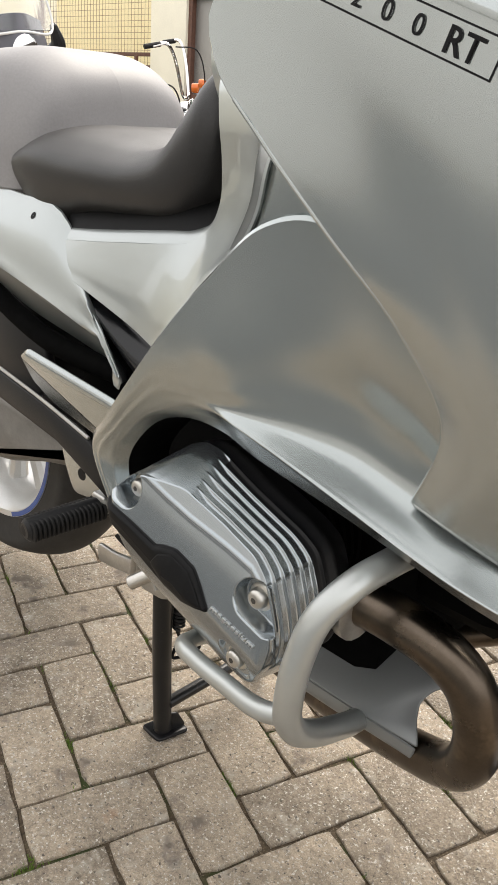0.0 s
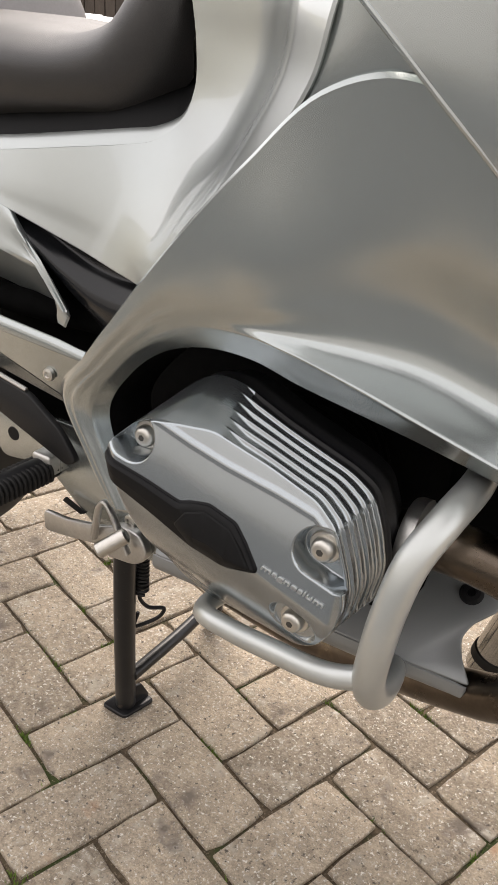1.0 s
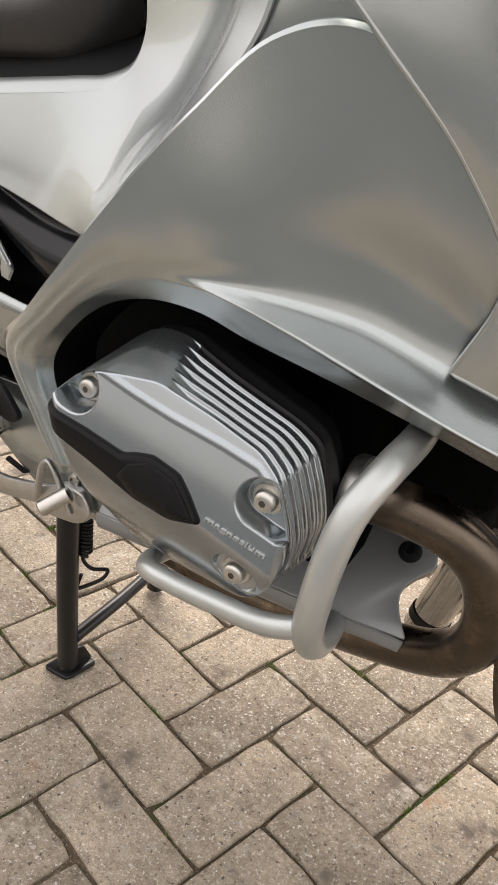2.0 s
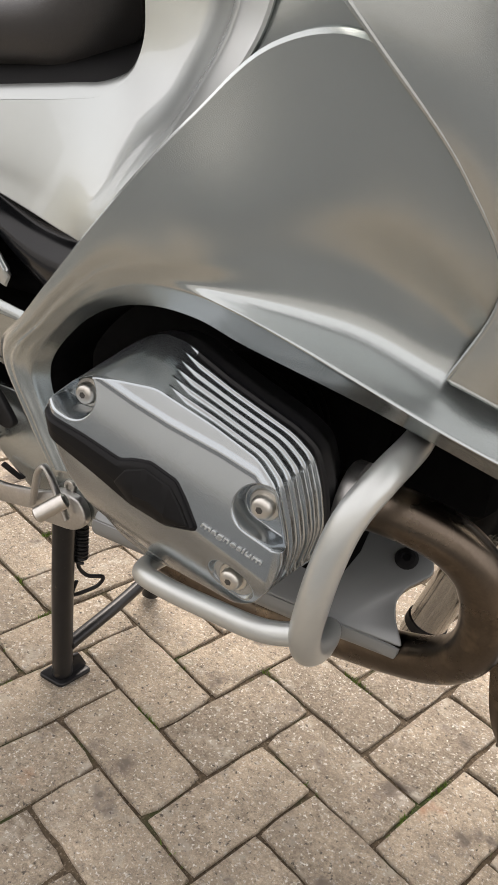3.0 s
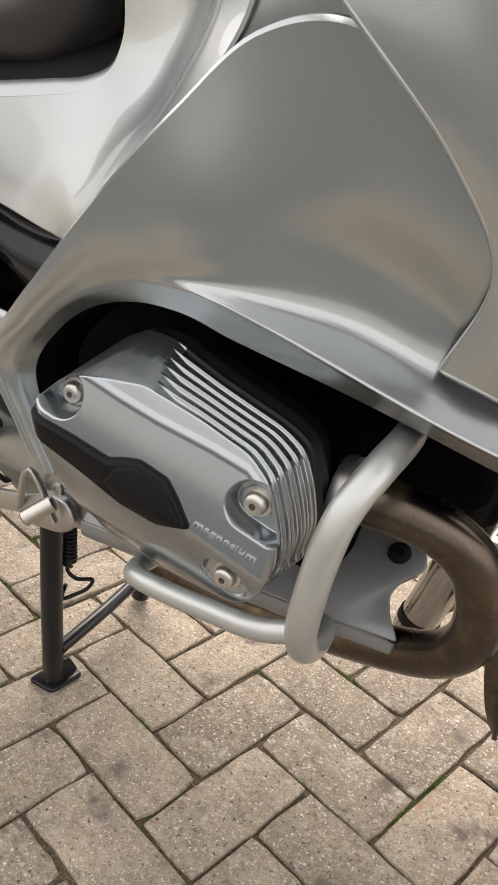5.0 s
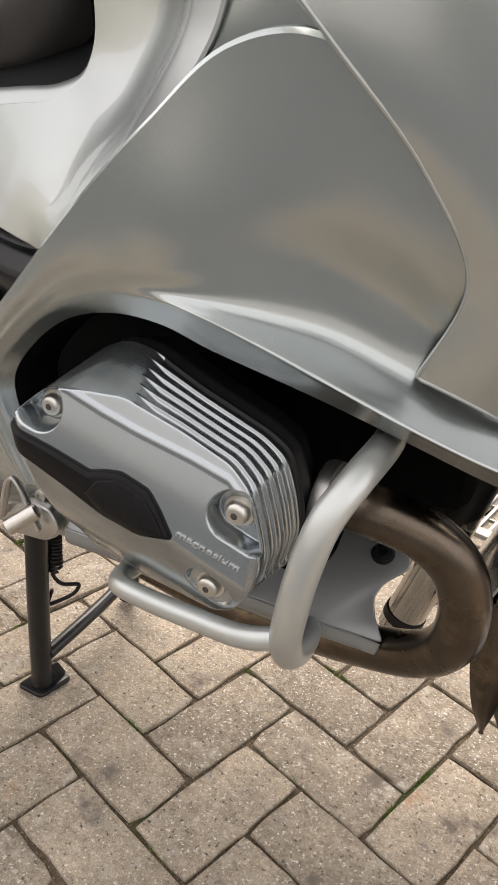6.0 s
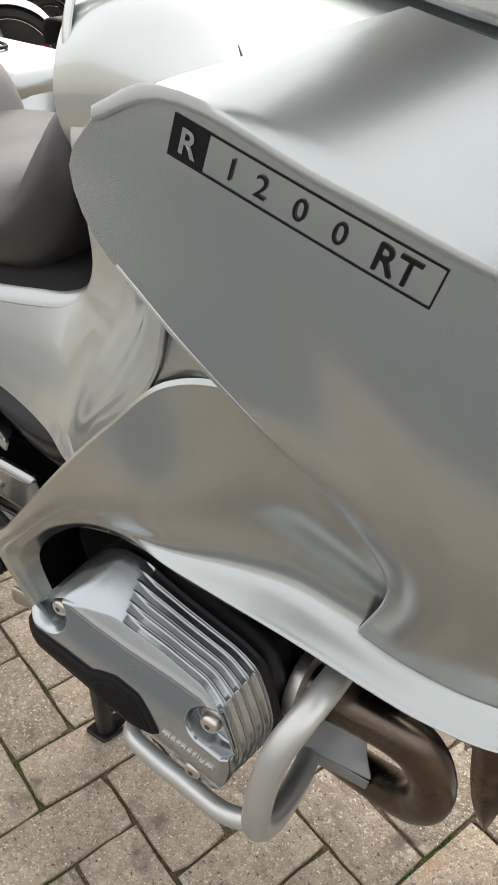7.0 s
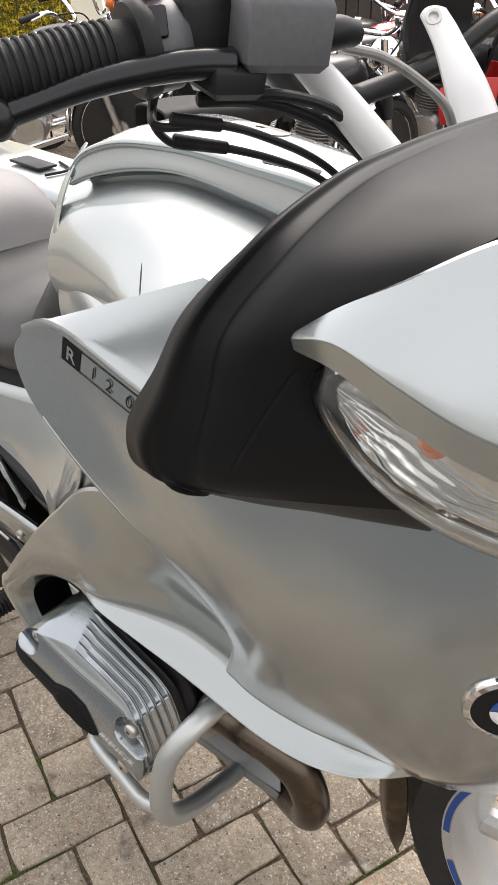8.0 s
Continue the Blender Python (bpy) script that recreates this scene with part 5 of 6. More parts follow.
for j, c in enumerate(cols):          # uneven flutes along the lower half
    w = min(1.0, max(0.0, (j - 24) / 8))
    for i, p in enumerate(c):
        p.y -= 0.0013 * w * math.sin(j * 1.15 + 1.4 * math.sin(i * 0.31 + 0.12 * j) + 0.9 * math.sin(i * 0.83 + 0.3 * j))
reflector = part("reflector", from_grid(cols)[0], REFLECT, lens, "bright fluted reflector", sharp=0)
part("bulb", lathe([(0.0, -0.010), (0.006, -0.009), (0.0085, -0.003), (0.008, 0.005), (0.004, 0.010), (0.0, 0.011)], Matrix.Translation((0.360, -0.409, 1.104)) @ pose(0, 0, 0, 70, 20, 0), 18), ORANGE, lens, "amber bulb")
seam = []
for k in range(15):
    q = Vector((0.302, 1.135)).lerp(Vector((0.267, 1.064)), k / 14)
    seam.append([(q.x - 0.0011, 0, q.y), (q.x + 0.0011, 0, q.y - 0.0004)])
part("pod_seam", onto(pod, from_grid(seam)[0], 0.0006), INK, pod, sharp=0)
hole = [[(-0.592 + r * math.cos(math.tau * k / 16), 0, 0.786 + r * math.sin(math.tau * k / 16)) for k in range(16)] for r in (0.0045, 0.003, 0.0006)]
part("screw_hole", onto(tail, from_grid(hole, close_v=True)[0], 0.0006), INK, tail, sharp=0)

# ---- handlebar ----
bars = part("handlebar", tube([(-0.030, -0.450, 1.222), (0.020, -0.400, 1.234), (0.060, -0.320, 1.246), (0.085, -0.265, 1.246), (0.080, -0.200, 1.235), (0.060, -0.120, 1.200), (0.040, 0.000, 1.180)], 0.011, 14, 40), BLACK, bike, "black handlebar")
mirrored(bars)
gp = [(0.068, -0.305, 1.248), (0.052, -0.345, 1.2435), (0.036, -0.385, 1.238), (-0.020, -0.470, 1.226)]
grip = part("grip", tube(gp, 0.0195, 18, 30), RUBBER, bars, "ribbed black rubber grip")
g0, g1 = Vector(gp[0]), Vector(gp[3])
axis = (Vector(gp[2]) - g0).normalized()
for k in range(26):
    c = spline(gp, 60)[8 + k * 2]
    part("grip_ring", lathe([(0.0190, -0.0013), (0.0212, -0.0012), (0.0217, 0), (0.0212, 0.0012), (0.0190, 0.0013)], Matrix.Translation(c) @ axis.to_track_quat("Z", "Y").to_matrix().to_4x4(), 20), RUBBER, grip)
collar = Matrix.Translation((0.072, -0.296, 1.249)) @ axis.to_track_quat("Z", "Y").to_matrix().to_4x4()
part("grip_collar", lathe([(0.0, -0.018), (0.024, -0.018), (0.0285, -0.012), (0.029, 0.0), (0.0275, 0.010), (0.0215, 0.014), (0.0, 0.014)], collar, 26), SWITCHGREY, bars, "grey throttle housing")
part("collar_ring", lathe([(0.0, 0.0), (0.0305, 0.0), (0.0312, 0.003), (0.0312, 0.008), (0.029, 0.012), (0.0, 0.012)], collar @ Matrix.Translation((0, 0, 0.006)), 26), BLACK, bars)
side_on = Matrix.Translation((0.0896, -0.3085, 1.2635)) @ Vector((0.62, -0.60, 0.50)).to_track_quat("Z", "Y").to_matrix().to_4x4()
part("switch_window", slab([(-0.0065, -0.011), (0.0065, -0.010), (0.0055, 0.011), (-0.0075, 0.010)], side_on, 0.004, r=0.003, edge=0.001), GLOSSBLACK, bars)
part("stop_switch", block((0.074, -0.300, 1.281), (0.016, 0.014, 0.010), edge=0.003), RED, bars, "red stop switch")
part("switch_pod", block((0.080, -0.262, 1.258), (0.055, 0.045, 0.055), pose(0, 0, 0, 0, 10, -25), 0.009), BLACK, bars, "black switch pod")
part("perch", block((0.108, -0.268, 1.231), (0.050, 0.040, 0.022), pose(0, 0, 0, -4, 10, -20), 0.005), BLACK, bars, "black lever perch")
part("perch_cap", lathe([(0.0, -0.004), (0.0115, -0.004), (0.0115, 0.003), (0.010, 0.0045), (0.0, 0.0045)], Matrix.Translation((0.100, -0.285, 1.2425)), 20), BLACK, bars)
part("reservoir", block((0.128, -0.238, 1.258), (0.060, 0.062, 0.046), pose(0, 0, 0, -4, 8, -28), 0.006), SWITCHGREY, bars, "dark grey brake fluid reservoir")
part("reservoir_lid", block((0.122, -0.232, 1.288), (0.070, 0.070, 0.016), pose(0, 0, 0, -4, 8, -28), 0.005), SWITCHGREY, bars)
part("bar_clamp", tube([(0.135, -0.215, 1.250), (0.142, -0.185, 1.252), (0.143, -0.165, 1.250)], [0.013, 0.012, 0.009], 14, 12), BLACK, bars)
part("brake_lever", tube([(0.122, -0.275, 1.239), (0.108, -0.298, 1.240), (0.090, -0.325, 1.237), (0.073, -0.352, 1.232), (0.056, -0.382, 1.2235), (0.046, -0.404, 1.2175)], [0.0105, 0.0100, 0.0092, 0.0088, 0.0082, 0.0082], 14, 30), GLOSSBLACK, bars, "black brake lever")
bm = bmesh.new()
bmesh.ops.create_uvsphere(bm, u_segments=18, v_segments=12, radius=0.0135, matrix=Matrix.Translation((0.043, -0.408, 1.216)))
part("lever_ball", bm, BLACKPAINT, bars)
part("cable_boot", tube([(0.080, -0.292, 1.203), (0.098, -0.262, 1.197)], [0.0055, 0.0048], 12), RUBBER, bars)
part("cable_boot", tube([(0.060, -0.272, 1.184), (0.086, -0.243, 1.177)], [0.0055, 0.0048], 12), RUBBER, bars)
part("cable", tube([(0.060, -0.285, 1.225), (0.058, -0.290, 1.208), (0.070, -0.300, 1.200), (0.098, -0.262, 1.197), (0.112, -0.215, 1.180), (0.118, -0.165, 1.156), (0.130, -0.120, 1.120)], 0.0032, 10, 40), BLACK, bars)
part("cable", tube([(0.055, -0.280, 1.225), (0.048, -0.280, 1.196), (0.056, -0.276, 1.185), (0.088, -0.240, 1.176), (0.103, -0.195, 1.160), (0.112, -0.155, 1.140), (0.125, -0.120, 1.110)], 0.0032, 10, 40), BLACK, bars)
part("cable", tube([(0.090, -0.275, 1.215), (0.110, -0.240, 1.212), (0.122, -0.190, 1.195), (0.132, -0.150, 1.172), (0.150, -0.120, 1.140)], 0.0055, 10, 30), BLACK, bars)
part("cable", tube([(0.100, -0.262, 1.216), (0.122, -0.225, 1.214), (0.135, -0.180, 1.200), (0.146, -0.150, 1.178), (0.160, -0.125, 1.150)], 0.0045, 10, 30), BLACK, bars)
part("hose", tube([(0.140, -0.168, 1.248), (0.118, -0.148, 1.240), (0.130, -0.105, 1.229), (0.146, -0.072, 1.210), (0.163, -0.050, 1.187), (0.170, -0.04, 1.16)], 0.0042, 10, 40), IRON, bars, "dusty brake hose")
arm = part("screen_arm", tube([(0.095, -0.172, 1.238), (0.120, -0.166, 1.215), (0.160, -0.151, 1.172), (0.185, -0.142, 1.145)], [0.012, 0.0135, 0.0145, 0.0145], 16, 20), WHITE, bike, "pale silver screen arm")
arm2 = part("screen_arm", tube([(0.062, 0.100, 1.247), (0.078, 0.094, 1.232), (0.112, 0.082, 1.190), (0.135, 0.078, 1.150)], [0.017, 0.019, 0.026, 0.030], 16, 20, flat=0.5), WHITE, bike, "pale silver screen arm")
part("bolt", lathe([(0.0, 0.0), (0.004, 0.0), (0.005, 0.004), (0.008, 0.004), (0.009, -0.008)], Matrix.Translation((0.070, 0.086, 1.244)) @ pose(0, 0, 0, 60, 0, 25), 16), STEEL, arm2)
part("instrument_hood", sheet([
    [(0.020, 0.120, 1.200), (0.015, 0.122, 1.235), (0.025, 0.124, 1.270), (0.060, 0.126, 1.285)],
    [(-0.005, 0.200, 1.200), (-0.010, 0.200, 1.240), (0.000, 0.200, 1.285), (0.050, 0.200, 1.300)],
    [(0.010, 0.290, 1.200), (0.005, 0.290, 1.235), (0.015, 0.290, 1.275), (0.060, 0.290, 1.290)],
], 16, 12, 0.006, (-1, 0, 0.3)), BLACK, bike, "black instrument hood")

# ---- roundel on the nose ----
rc = Matrix.Translation((0.3915, -0.2905, 0.832)) @ Vector((0.50, -0.85, -0.15)).to_track_quat("Z", "Y").to_matrix().to_4x4()
round_badge = part("roundel", lathe([(0.0, 0.002), (0.030, 0.002), (0.034, 0.004), (0.038, 0.003), (0.0395, 0.0), (0.0395, -0.006)], rc, 40), CHROME, fairing, "round badge in blue, white and black")
part("roundel_ring", lathe([(0.0, 0.0035), (0.033, 0.0035), (0.033, 0.001)], rc, 40), INK, round_badge)
for k in range(4):
    pl = [(0, 0)] + [(0.0195 * math.cos(radians(90 * k + 9 * i)), 0.0195 * math.sin(radians(90 * k + 9 * i))) for i in range(11)]
    part("roundel_field", slab(pl, rc @ Matrix.Translation((0, 0, 0.0034)), 0.001, r=0, edge=0.0002), (BLUE if k % 2 else WHITE), round_badge)

# ---- pannier on the far side ----
case = thing("pannier", "silver hard pannier on the motorcycle's far side", "pannier", (0, 0, 0))
body = part("pannier_body", block((-1.02, 0.345, 0.72), (0.46, 0.19, 0.40), edge=0.05), SILVER, case)
part("pannier_lid", block((-1.02, 0.345, 0.905), (0.50, 0.215, 0.05), pose(0, 0, 0, 0, 4, 0), 0.024), GLOSS, case, "silver lid")
part("latch_slot", block((-0.985, 0.335, 0.934), (0.10, 0.05, 0.006), pose(0, 0, 0, 0, 4, 0), 0.002), BLACK, case)
part("latch_line", tube([(-0.90, 0.30, 0.926), (-0.90, 0.36, 0.926), (-0.96, 0.385, 0.930)], 0.003, 8, 16), INK, case)


# ---- walls, gate, hedge, drain ----
def wall(name, c, size, mat, label, category="wall"):
    return tagged(part(name, block(c, size, edge=0.01), mat), label, category, kind="structure")


# out of view: added so that the bodywork reflects an even grey
wall("wall_south", (0, -5.4, 1.7), (18, 0.3, 3.4), GREYWALL, "unseen grey wall added for the paint to reflect")
wall("wall_1", (-8.74, 7.15, 1.5), (0.72, 0.3, 3.0), CREAM, "cream plastered wall pier between gate and door")
wall("wall_2", (0.4, 7.25, 1.5), (15.5, 0.12, 3.0), FENCEWOOD, "dark weathered timber fence")
board = part("board", block((0, 0, 1.45), (0.142, 0.03, 2.9), edge=0.004), FENCEWOOD, bpy.data.objects["wall_2"])
board.location = (-7.20, 7.17, 0)
for k in range(1, 70):
    ob = new("board", board.data)
    ob.parent = board.parent
    ob.location = (-7.20 + 0.155 * k, 7.17 - 0.006 * (k % 2), 0)
wall("wall_3", (-7.865, 7.15, 2.63), (1.03, 0.3, 0.74), CREAM, "cream plastered wall over the door")
wall("wall_4", (-13.0, 9.6, 1.5), (11.0, 0.3, 3.4), YBRICK, "pale yellow wall beyond the gate")
wall("wall_west", (-13.0, 1.0, 1.5), (0.3, 14.0, 3.0), CREAM, "plain cream wall closing the yard")
door = thing("door", "grey glazed door in a rust-brown frame, closed", "door", (-7.865, 7.1, 0))
for x in (-0.48, 0.48):
    part("door_post", block((x, 0, 1.12), (0.07, 0.12, 2.24), edge=0.004), RUST, door)
part("door_head", block((0, 0, 2.22), (0.89, 0.12, 0.06), edge=0.004), RUST, door)
part("pane", block((0, 0.02, 1.10), (0.89, 0.02, 2.18), edge=0.003), IRON, door, "grey glass pane")
part("door_rail", block((0, -0.01, 1.0), (0.89, 0.05, 0.09), edge=0.004), RUST, door)
gate = thing("gate", "rust-brown steel gate with wire mesh, closed", "gate", (-10.2, 7.1, 0))
for x in (-1.75, 1.05):
    part("gate_post", block((x, 0, 1.2), (0.06, 0.06, 2.4), edge=0.004), RUST, gate)
for z in (0.12, 1.52, 2.36):
    part("gate_rail", block((-0.35, 0, z), (2.73, 0.04, 0.05), edge=0.004), RUST, gate)
part("lock_frame", joined(block((0.72, -0.04, 1.36), (0.05, 0.04, 0.28), edge=0.004), block((0.88, -0.04, 1.22), (0.36, 0.04, 0.05), edge=0.004)), RUST, gate)
part("latch_bar", block((0.80, -0.08, 1.36), (0.66, 0.03, 0.04), edge=0.004), RUST, gate)
wires = [block((x * 0.075, 0.02, 1.2), (0.004, 0.004, 2.3), edge=0.001) for x in range(-23, 14)] + [block((-0.35, 0.024, 0.15 + z * 0.075), (2.7, 0.004, 0.004), edge=0.001) for z in range(30)]
tagged(part("wire_mesh", joined(*wires), RUST, gate), "thin rusty wire mesh", kind="stuff")


def foliage(count, size, box, seed):
    """Many small bent leaves scattered in a box, thinner towards its top."""
    r = random.Random(seed)
    vs, fs = [], []
    for _ in range(count):
        p = Vector((r.uniform(box[0], box[1]), r.uniform(box[2], box[3]), box[4] + (box[5] - box[4]) * r.random() ** 1.2))
        m = Euler((r.uniform(0, 6.3), r.uniform(0, 6.3), r.uniform(0, 6.3))).to_matrix()
        s = size * r.uniform(0.6, 1.4)
        o = len(vs)
        vs += [p + m @ Vector(q) * s for q in ((-1, 0, 0), (-0.2, 0.5, 0.12), (1, 0, 0), (-0.2, -0.5, 0.12))]
        fs += [(o, o + 1, o + 2), (o, o + 2, o + 3)]
    me = bpy.data.meshes.new("leaves")
    me.from_pydata(vs, [], fs)
    return me


for nm, n, size, box, mat, lab in (("hedge_leaves", 9000, 0.05, (-12.4, -8.6, 7.7, 8.5, 0.0, 1.15), LEAF, "yellow-green hedge leaves behind the gate"), ("hedge_flowers", 9000, 0.035, (-12.4, -8.6, 7.6, 8.3, 0.1, 1.2), FLOWER, "yellow blossoms on the hedge")):
    me = foliage(n, size, box, 3 if mat is LEAF else 4)
    me.materials.append(mat)
    tagged(new(nm, me), lab, "hedge", kind="stuff")

drain = thing("drain_grate", "galvanised iron drain grate set in the pavers", "drain", (0.225, 0.775, 0.0))
drain.rotation_euler = (0, 0, radians(-12))
for x, y, a, d in ((0, -0.125, 0.28, 0.03), (0, 0.125, 0.28, 0.03), (-0.125, 0, 0.03, 0.22), (0.125, 0, 0.03, 0.22)):
    part("grate_edge", block((x, y, 0.001), (a, d, 0.016), edge=0.002), IRON, drain)
for k in range(9):
    part("grate_bar", block((-0.096 + 0.024 * k, 0, 0.002), (0.008, 0.22, 0.012), edge=0.001), IRON, drain)
for k in range(3):
    part("grate_rib", block((0, -0.06 + 0.06 * k, 0.0), (0.22, 0.006, 0.010), edge=0.001), IRON, drain)
# thin dark plate close under the bars paints the shade of a deep drain
part("shaft", block((0, 0, -0.006), (0.25, 0.25, 0.004), edge=0.001), DARK, drain)


# ---- old motorcycles parked behind ----
def spoked_wheel(parent, cx, r, w, rim_mat):
    hub = new("wheel")
    hub.parent = parent
    m = Matrix.Translation((cx, 0, r)) @ pose(0, 0, 0, 90, 0, 0)
    part("tyre", lathe([(r - 0.075, -w * 0.6), (r - 0.05, -w), (r - 0.015, -w * 0.8), (r, 0), (r - 0.015, w * 0.8), (r - 0.05, w), (r - 0.075, w * 0.6)], m, 40), TYRE, hub)
    part("rim", lathe([(r - 0.072, -w * 0.7), (r - 0.066, -w * 0.7), (r - 0.082, 0), (r - 0.066, w * 0.7), (r - 0.072, w * 0.7), (r - 0.09, 0)], m, 40, close=True), rim_mat, hub, "chromed rim")
    sp = []
    for k in range(28):
        a, b2 = math.tau * k / 28, math.tau * (k + (2 if k % 2 else -2)) / 28
        s = 0.03 if k % 4 < 2 else -0.03
        sp.append(tube([(cx + 0.05 * math.cos(a), s, r + 0.05 * math.sin(a)), (cx + (r - 0.085) * math.cos(b2), 0, r + (r - 0.085) * math.sin(b2))], 0.0022, 5, 2, cap=False))
    tagged(part("spokes", joined(*sp), CHROME, hub), "thin wire spokes", kind="stuff")
    part("hub", lathe([(0.0, -0.05), (0.055, -0.05), (0.06, -0.04), (0.06, 0.04), (0.055, 0.05), (0.0, 0.05)], m, 24), ALU, hub)
    return hub


def arc(cx, cz, r, a0, a1, w, n=7):
    """Section curves of a mudguard round an axle."""
    return [[(cx + (r - 0.02) * math.cos(a), -w, cz + (r - 0.02) * math.sin(a)), (cx + r * math.cos(a), -w * 0.6, cz + r * math.sin(a)), (cx + (r + 0.008) * math.cos(a), 0, cz + (r + 0.008) * math.sin(a)), (cx + r * math.cos(a), w * 0.6, cz + r * math.sin(a)), (cx + (r - 0.02) * math.cos(a), w, cz + (r - 0.02) * math.sin(a))]
            for a in (radians(a0 + (a1 - a0) * k / (n - 1)) for k in range(n))]


def old_bike(label, at, heading, tank_mat, guard_mat, steer=0, screen=False, full=False, high=0.0):
    """A parked motorcycle; at: where its front wheel stands; heading in degrees."""
    h = Vector((math.cos(radians(heading)), math.sin(radians(heading)), 0))
    e = thing("motorcycle", label, "motorcycle", group="old motorcycles parked in a row")
    e.matrix_world = Matrix.Translation(Vector((*at, 0)) - h * 1.38) @ pose(0, 0, 0, 6, 0, heading)
    spoked_wheel(e, 0.0, 0.32, 0.055, CHROME)
    spoked_wheel(e, 1.38, 0.33, 0.05, CHROME)
    part("rear_mudguard", sheet(arc(0, 0.32, 0.36, 20, 175, 0.07), 22, 10, 0.003, (0, 0, 1)), guard_mat, e, "mudguard")
    part("front_mudguard", sheet(arc(1.38, 0.33, 0.365, 35, 190, 0.065), 22, 10, 0.003, (0, 0, 1)), guard_mat, e, "mudguard")
    for s in (-1, 1):
        part("fork_leg", tube([(1.38, s * 0.085, 0.33), (1.30, s * 0.085, 0.58)], [0.026, 0.024], 12), ALU, e, "aluminium fork leg")
        part("fork_gaiter", lathe([(r, k * 0.012) for k in range(12) for r in (0.026, 0.033)], Matrix.Translation((1.30, s * 0.085, 0.58)) @ pose(0, 0, 0, 0, -17, 0), 14), RUBBER, e, "black rubber gaiter")
        part("fork_tube", tube([(1.26, s * 0.085, 0.70), (1.18, s * 0.085, 0.96)], 0.018, 12), CHROME, e)
        part("shock", joined(tube([(0.03, s * 0.13, 0.36), (0.17, s * 0.13, 0.70)], 0.014, 8), lathe([(r, k * 0.010) for k in range(20) for r in (0.022, 0.03)], Matrix.Translation((0.06, s * 0.13, 0.43)) @ pose(0, 0, 0, 0, 22, 0), 12)), CHROME, e)
        part("silencer", tube([(1.05, s * 0.17, 0.34), (0.6, s * 0.19, 0.24), (0.2, s * 0.20, 0.27), (-0.25, s * 0.20, 0.32)], [0.02, 0.022, 0.04, 0.042, 0.03], 14, 24), CHROME, e, "chrome exhaust")
        if tank_mat is not BLACKPAINT or high:
            part("indicator", lathe([(0.0, -0.03), (0.03, -0.03), (0.036, -0.01), (0.036, 0.02), (0.0, 0.03)], Matrix.Translation((1.25, s * 0.20, 0.86 + high * 0.75)) @ pose(0, 0, 0, 0, 90, 0), 16), ORANGE, e, "amber indicator")
        if tank_mat is not BLACKPAINT:
            part("rear_indicator", lathe([(0.0, -0.025), (0.028, -0.025), (0.032, 0.015), (0.0, 0.025)], Matrix.Translation((-0.22, s * 0.16, 0.66)) @ pose(0, 0, 0, 0, 90, 0), 14), ORANGE, e)
        part("side_cover", sheet([[(0.22, s * 0.13, 0.62), (0.22, s * 0.14, 0.52), (0.26, s * 0.12, 0.44)], [(0.36, s * 0.14, 0.63), (0.36, s * 0.15, 0.53), (0.36, s * 0.13, 0.42)], [(0.50, s * 0.13, 0.63), (0.50, s * 0.14, 0.53), (0.46, s * 0.12, 0.44)]], 10, 10, 0.004, (0, s, 0)), tank_mat, e)
    part("headlight", lathe([(0.0, -0.10), (0.05, -0.09), (0.085, -0.04), (0.095, 0.0), (0.092, 0.012), (0.06, 0.03), (0.0, 0.036)], Matrix.Translation((1.32, 0, 0.86)) @ pose(0, 0, 0, 0, 90, 0), 28), CHROME, e, "chrome headlight")
    bars = part("handlebar", tube([(0.93, -0.38, 1.06 + high), (1.04, -0.30, 1.08 + high), (1.15, -0.12, 0.99), (1.16, 0, 0.98), (1.15, 0.12, 0.99), (1.04, 0.30, 1.08 + high), (0.93, 0.38, 1.06 + high)], 0.012, 10, 40), CHROME, e, "chrome handlebar")
    for s in (-1, 1):
        part("grip", tube([(0.90, s * 0.40, 1.055 + high), (1.00, s * 0.33, 1.075 + high)], 0.018, 10), RUBBER, bars)
        part("lever", tube([(1.05, s * 0.28, 1.085 + high), (1.02, s * 0.36, 1.075 + high), (0.97, s * 0.43, 1.06 + high)], 0.006, 6, 8), ALU, bars)
    part("tank", sheet([[(0.50, 0, 0.80), (0.50, -0.06, 0.79), (0.50, -0.09, 0.74), (0.50, -0.08, 0.66)], [(0.65, 0, 0.88), (0.65, -0.09, 0.86), (0.65, -0.14, 0.79), (0.65, -0.12, 0.67)], [(0.85, 0, 0.91), (0.85, -0.11, 0.89), (0.85, -0.165, 0.81), (0.85, -0.13, 0.69)], [(1.02, 0, 0.90), (1.02, -0.09, 0.88), (1.02, -0.14, 0.81), (1.02, -0.11, 0.71)], [(1.12, 0, 0.86), (1.12, -0.03, 0.85), (1.12, -0.05, 0.80), (1.12, -0.04, 0.74)]], 24, 16, 0.0, (0, -1, 1)), tank_mat, e, "painted tank half")
    mirrored([o for o in e.children if o.name.startswith("tank")][0])
    part("filler_cap", lathe([(0.0, 0.014), (0.026, 0.014), (0.03, 0.008), (0.03, -0.01)], Matrix.Translation((0.90, 0, 0.912)), 20), CHROME, e)
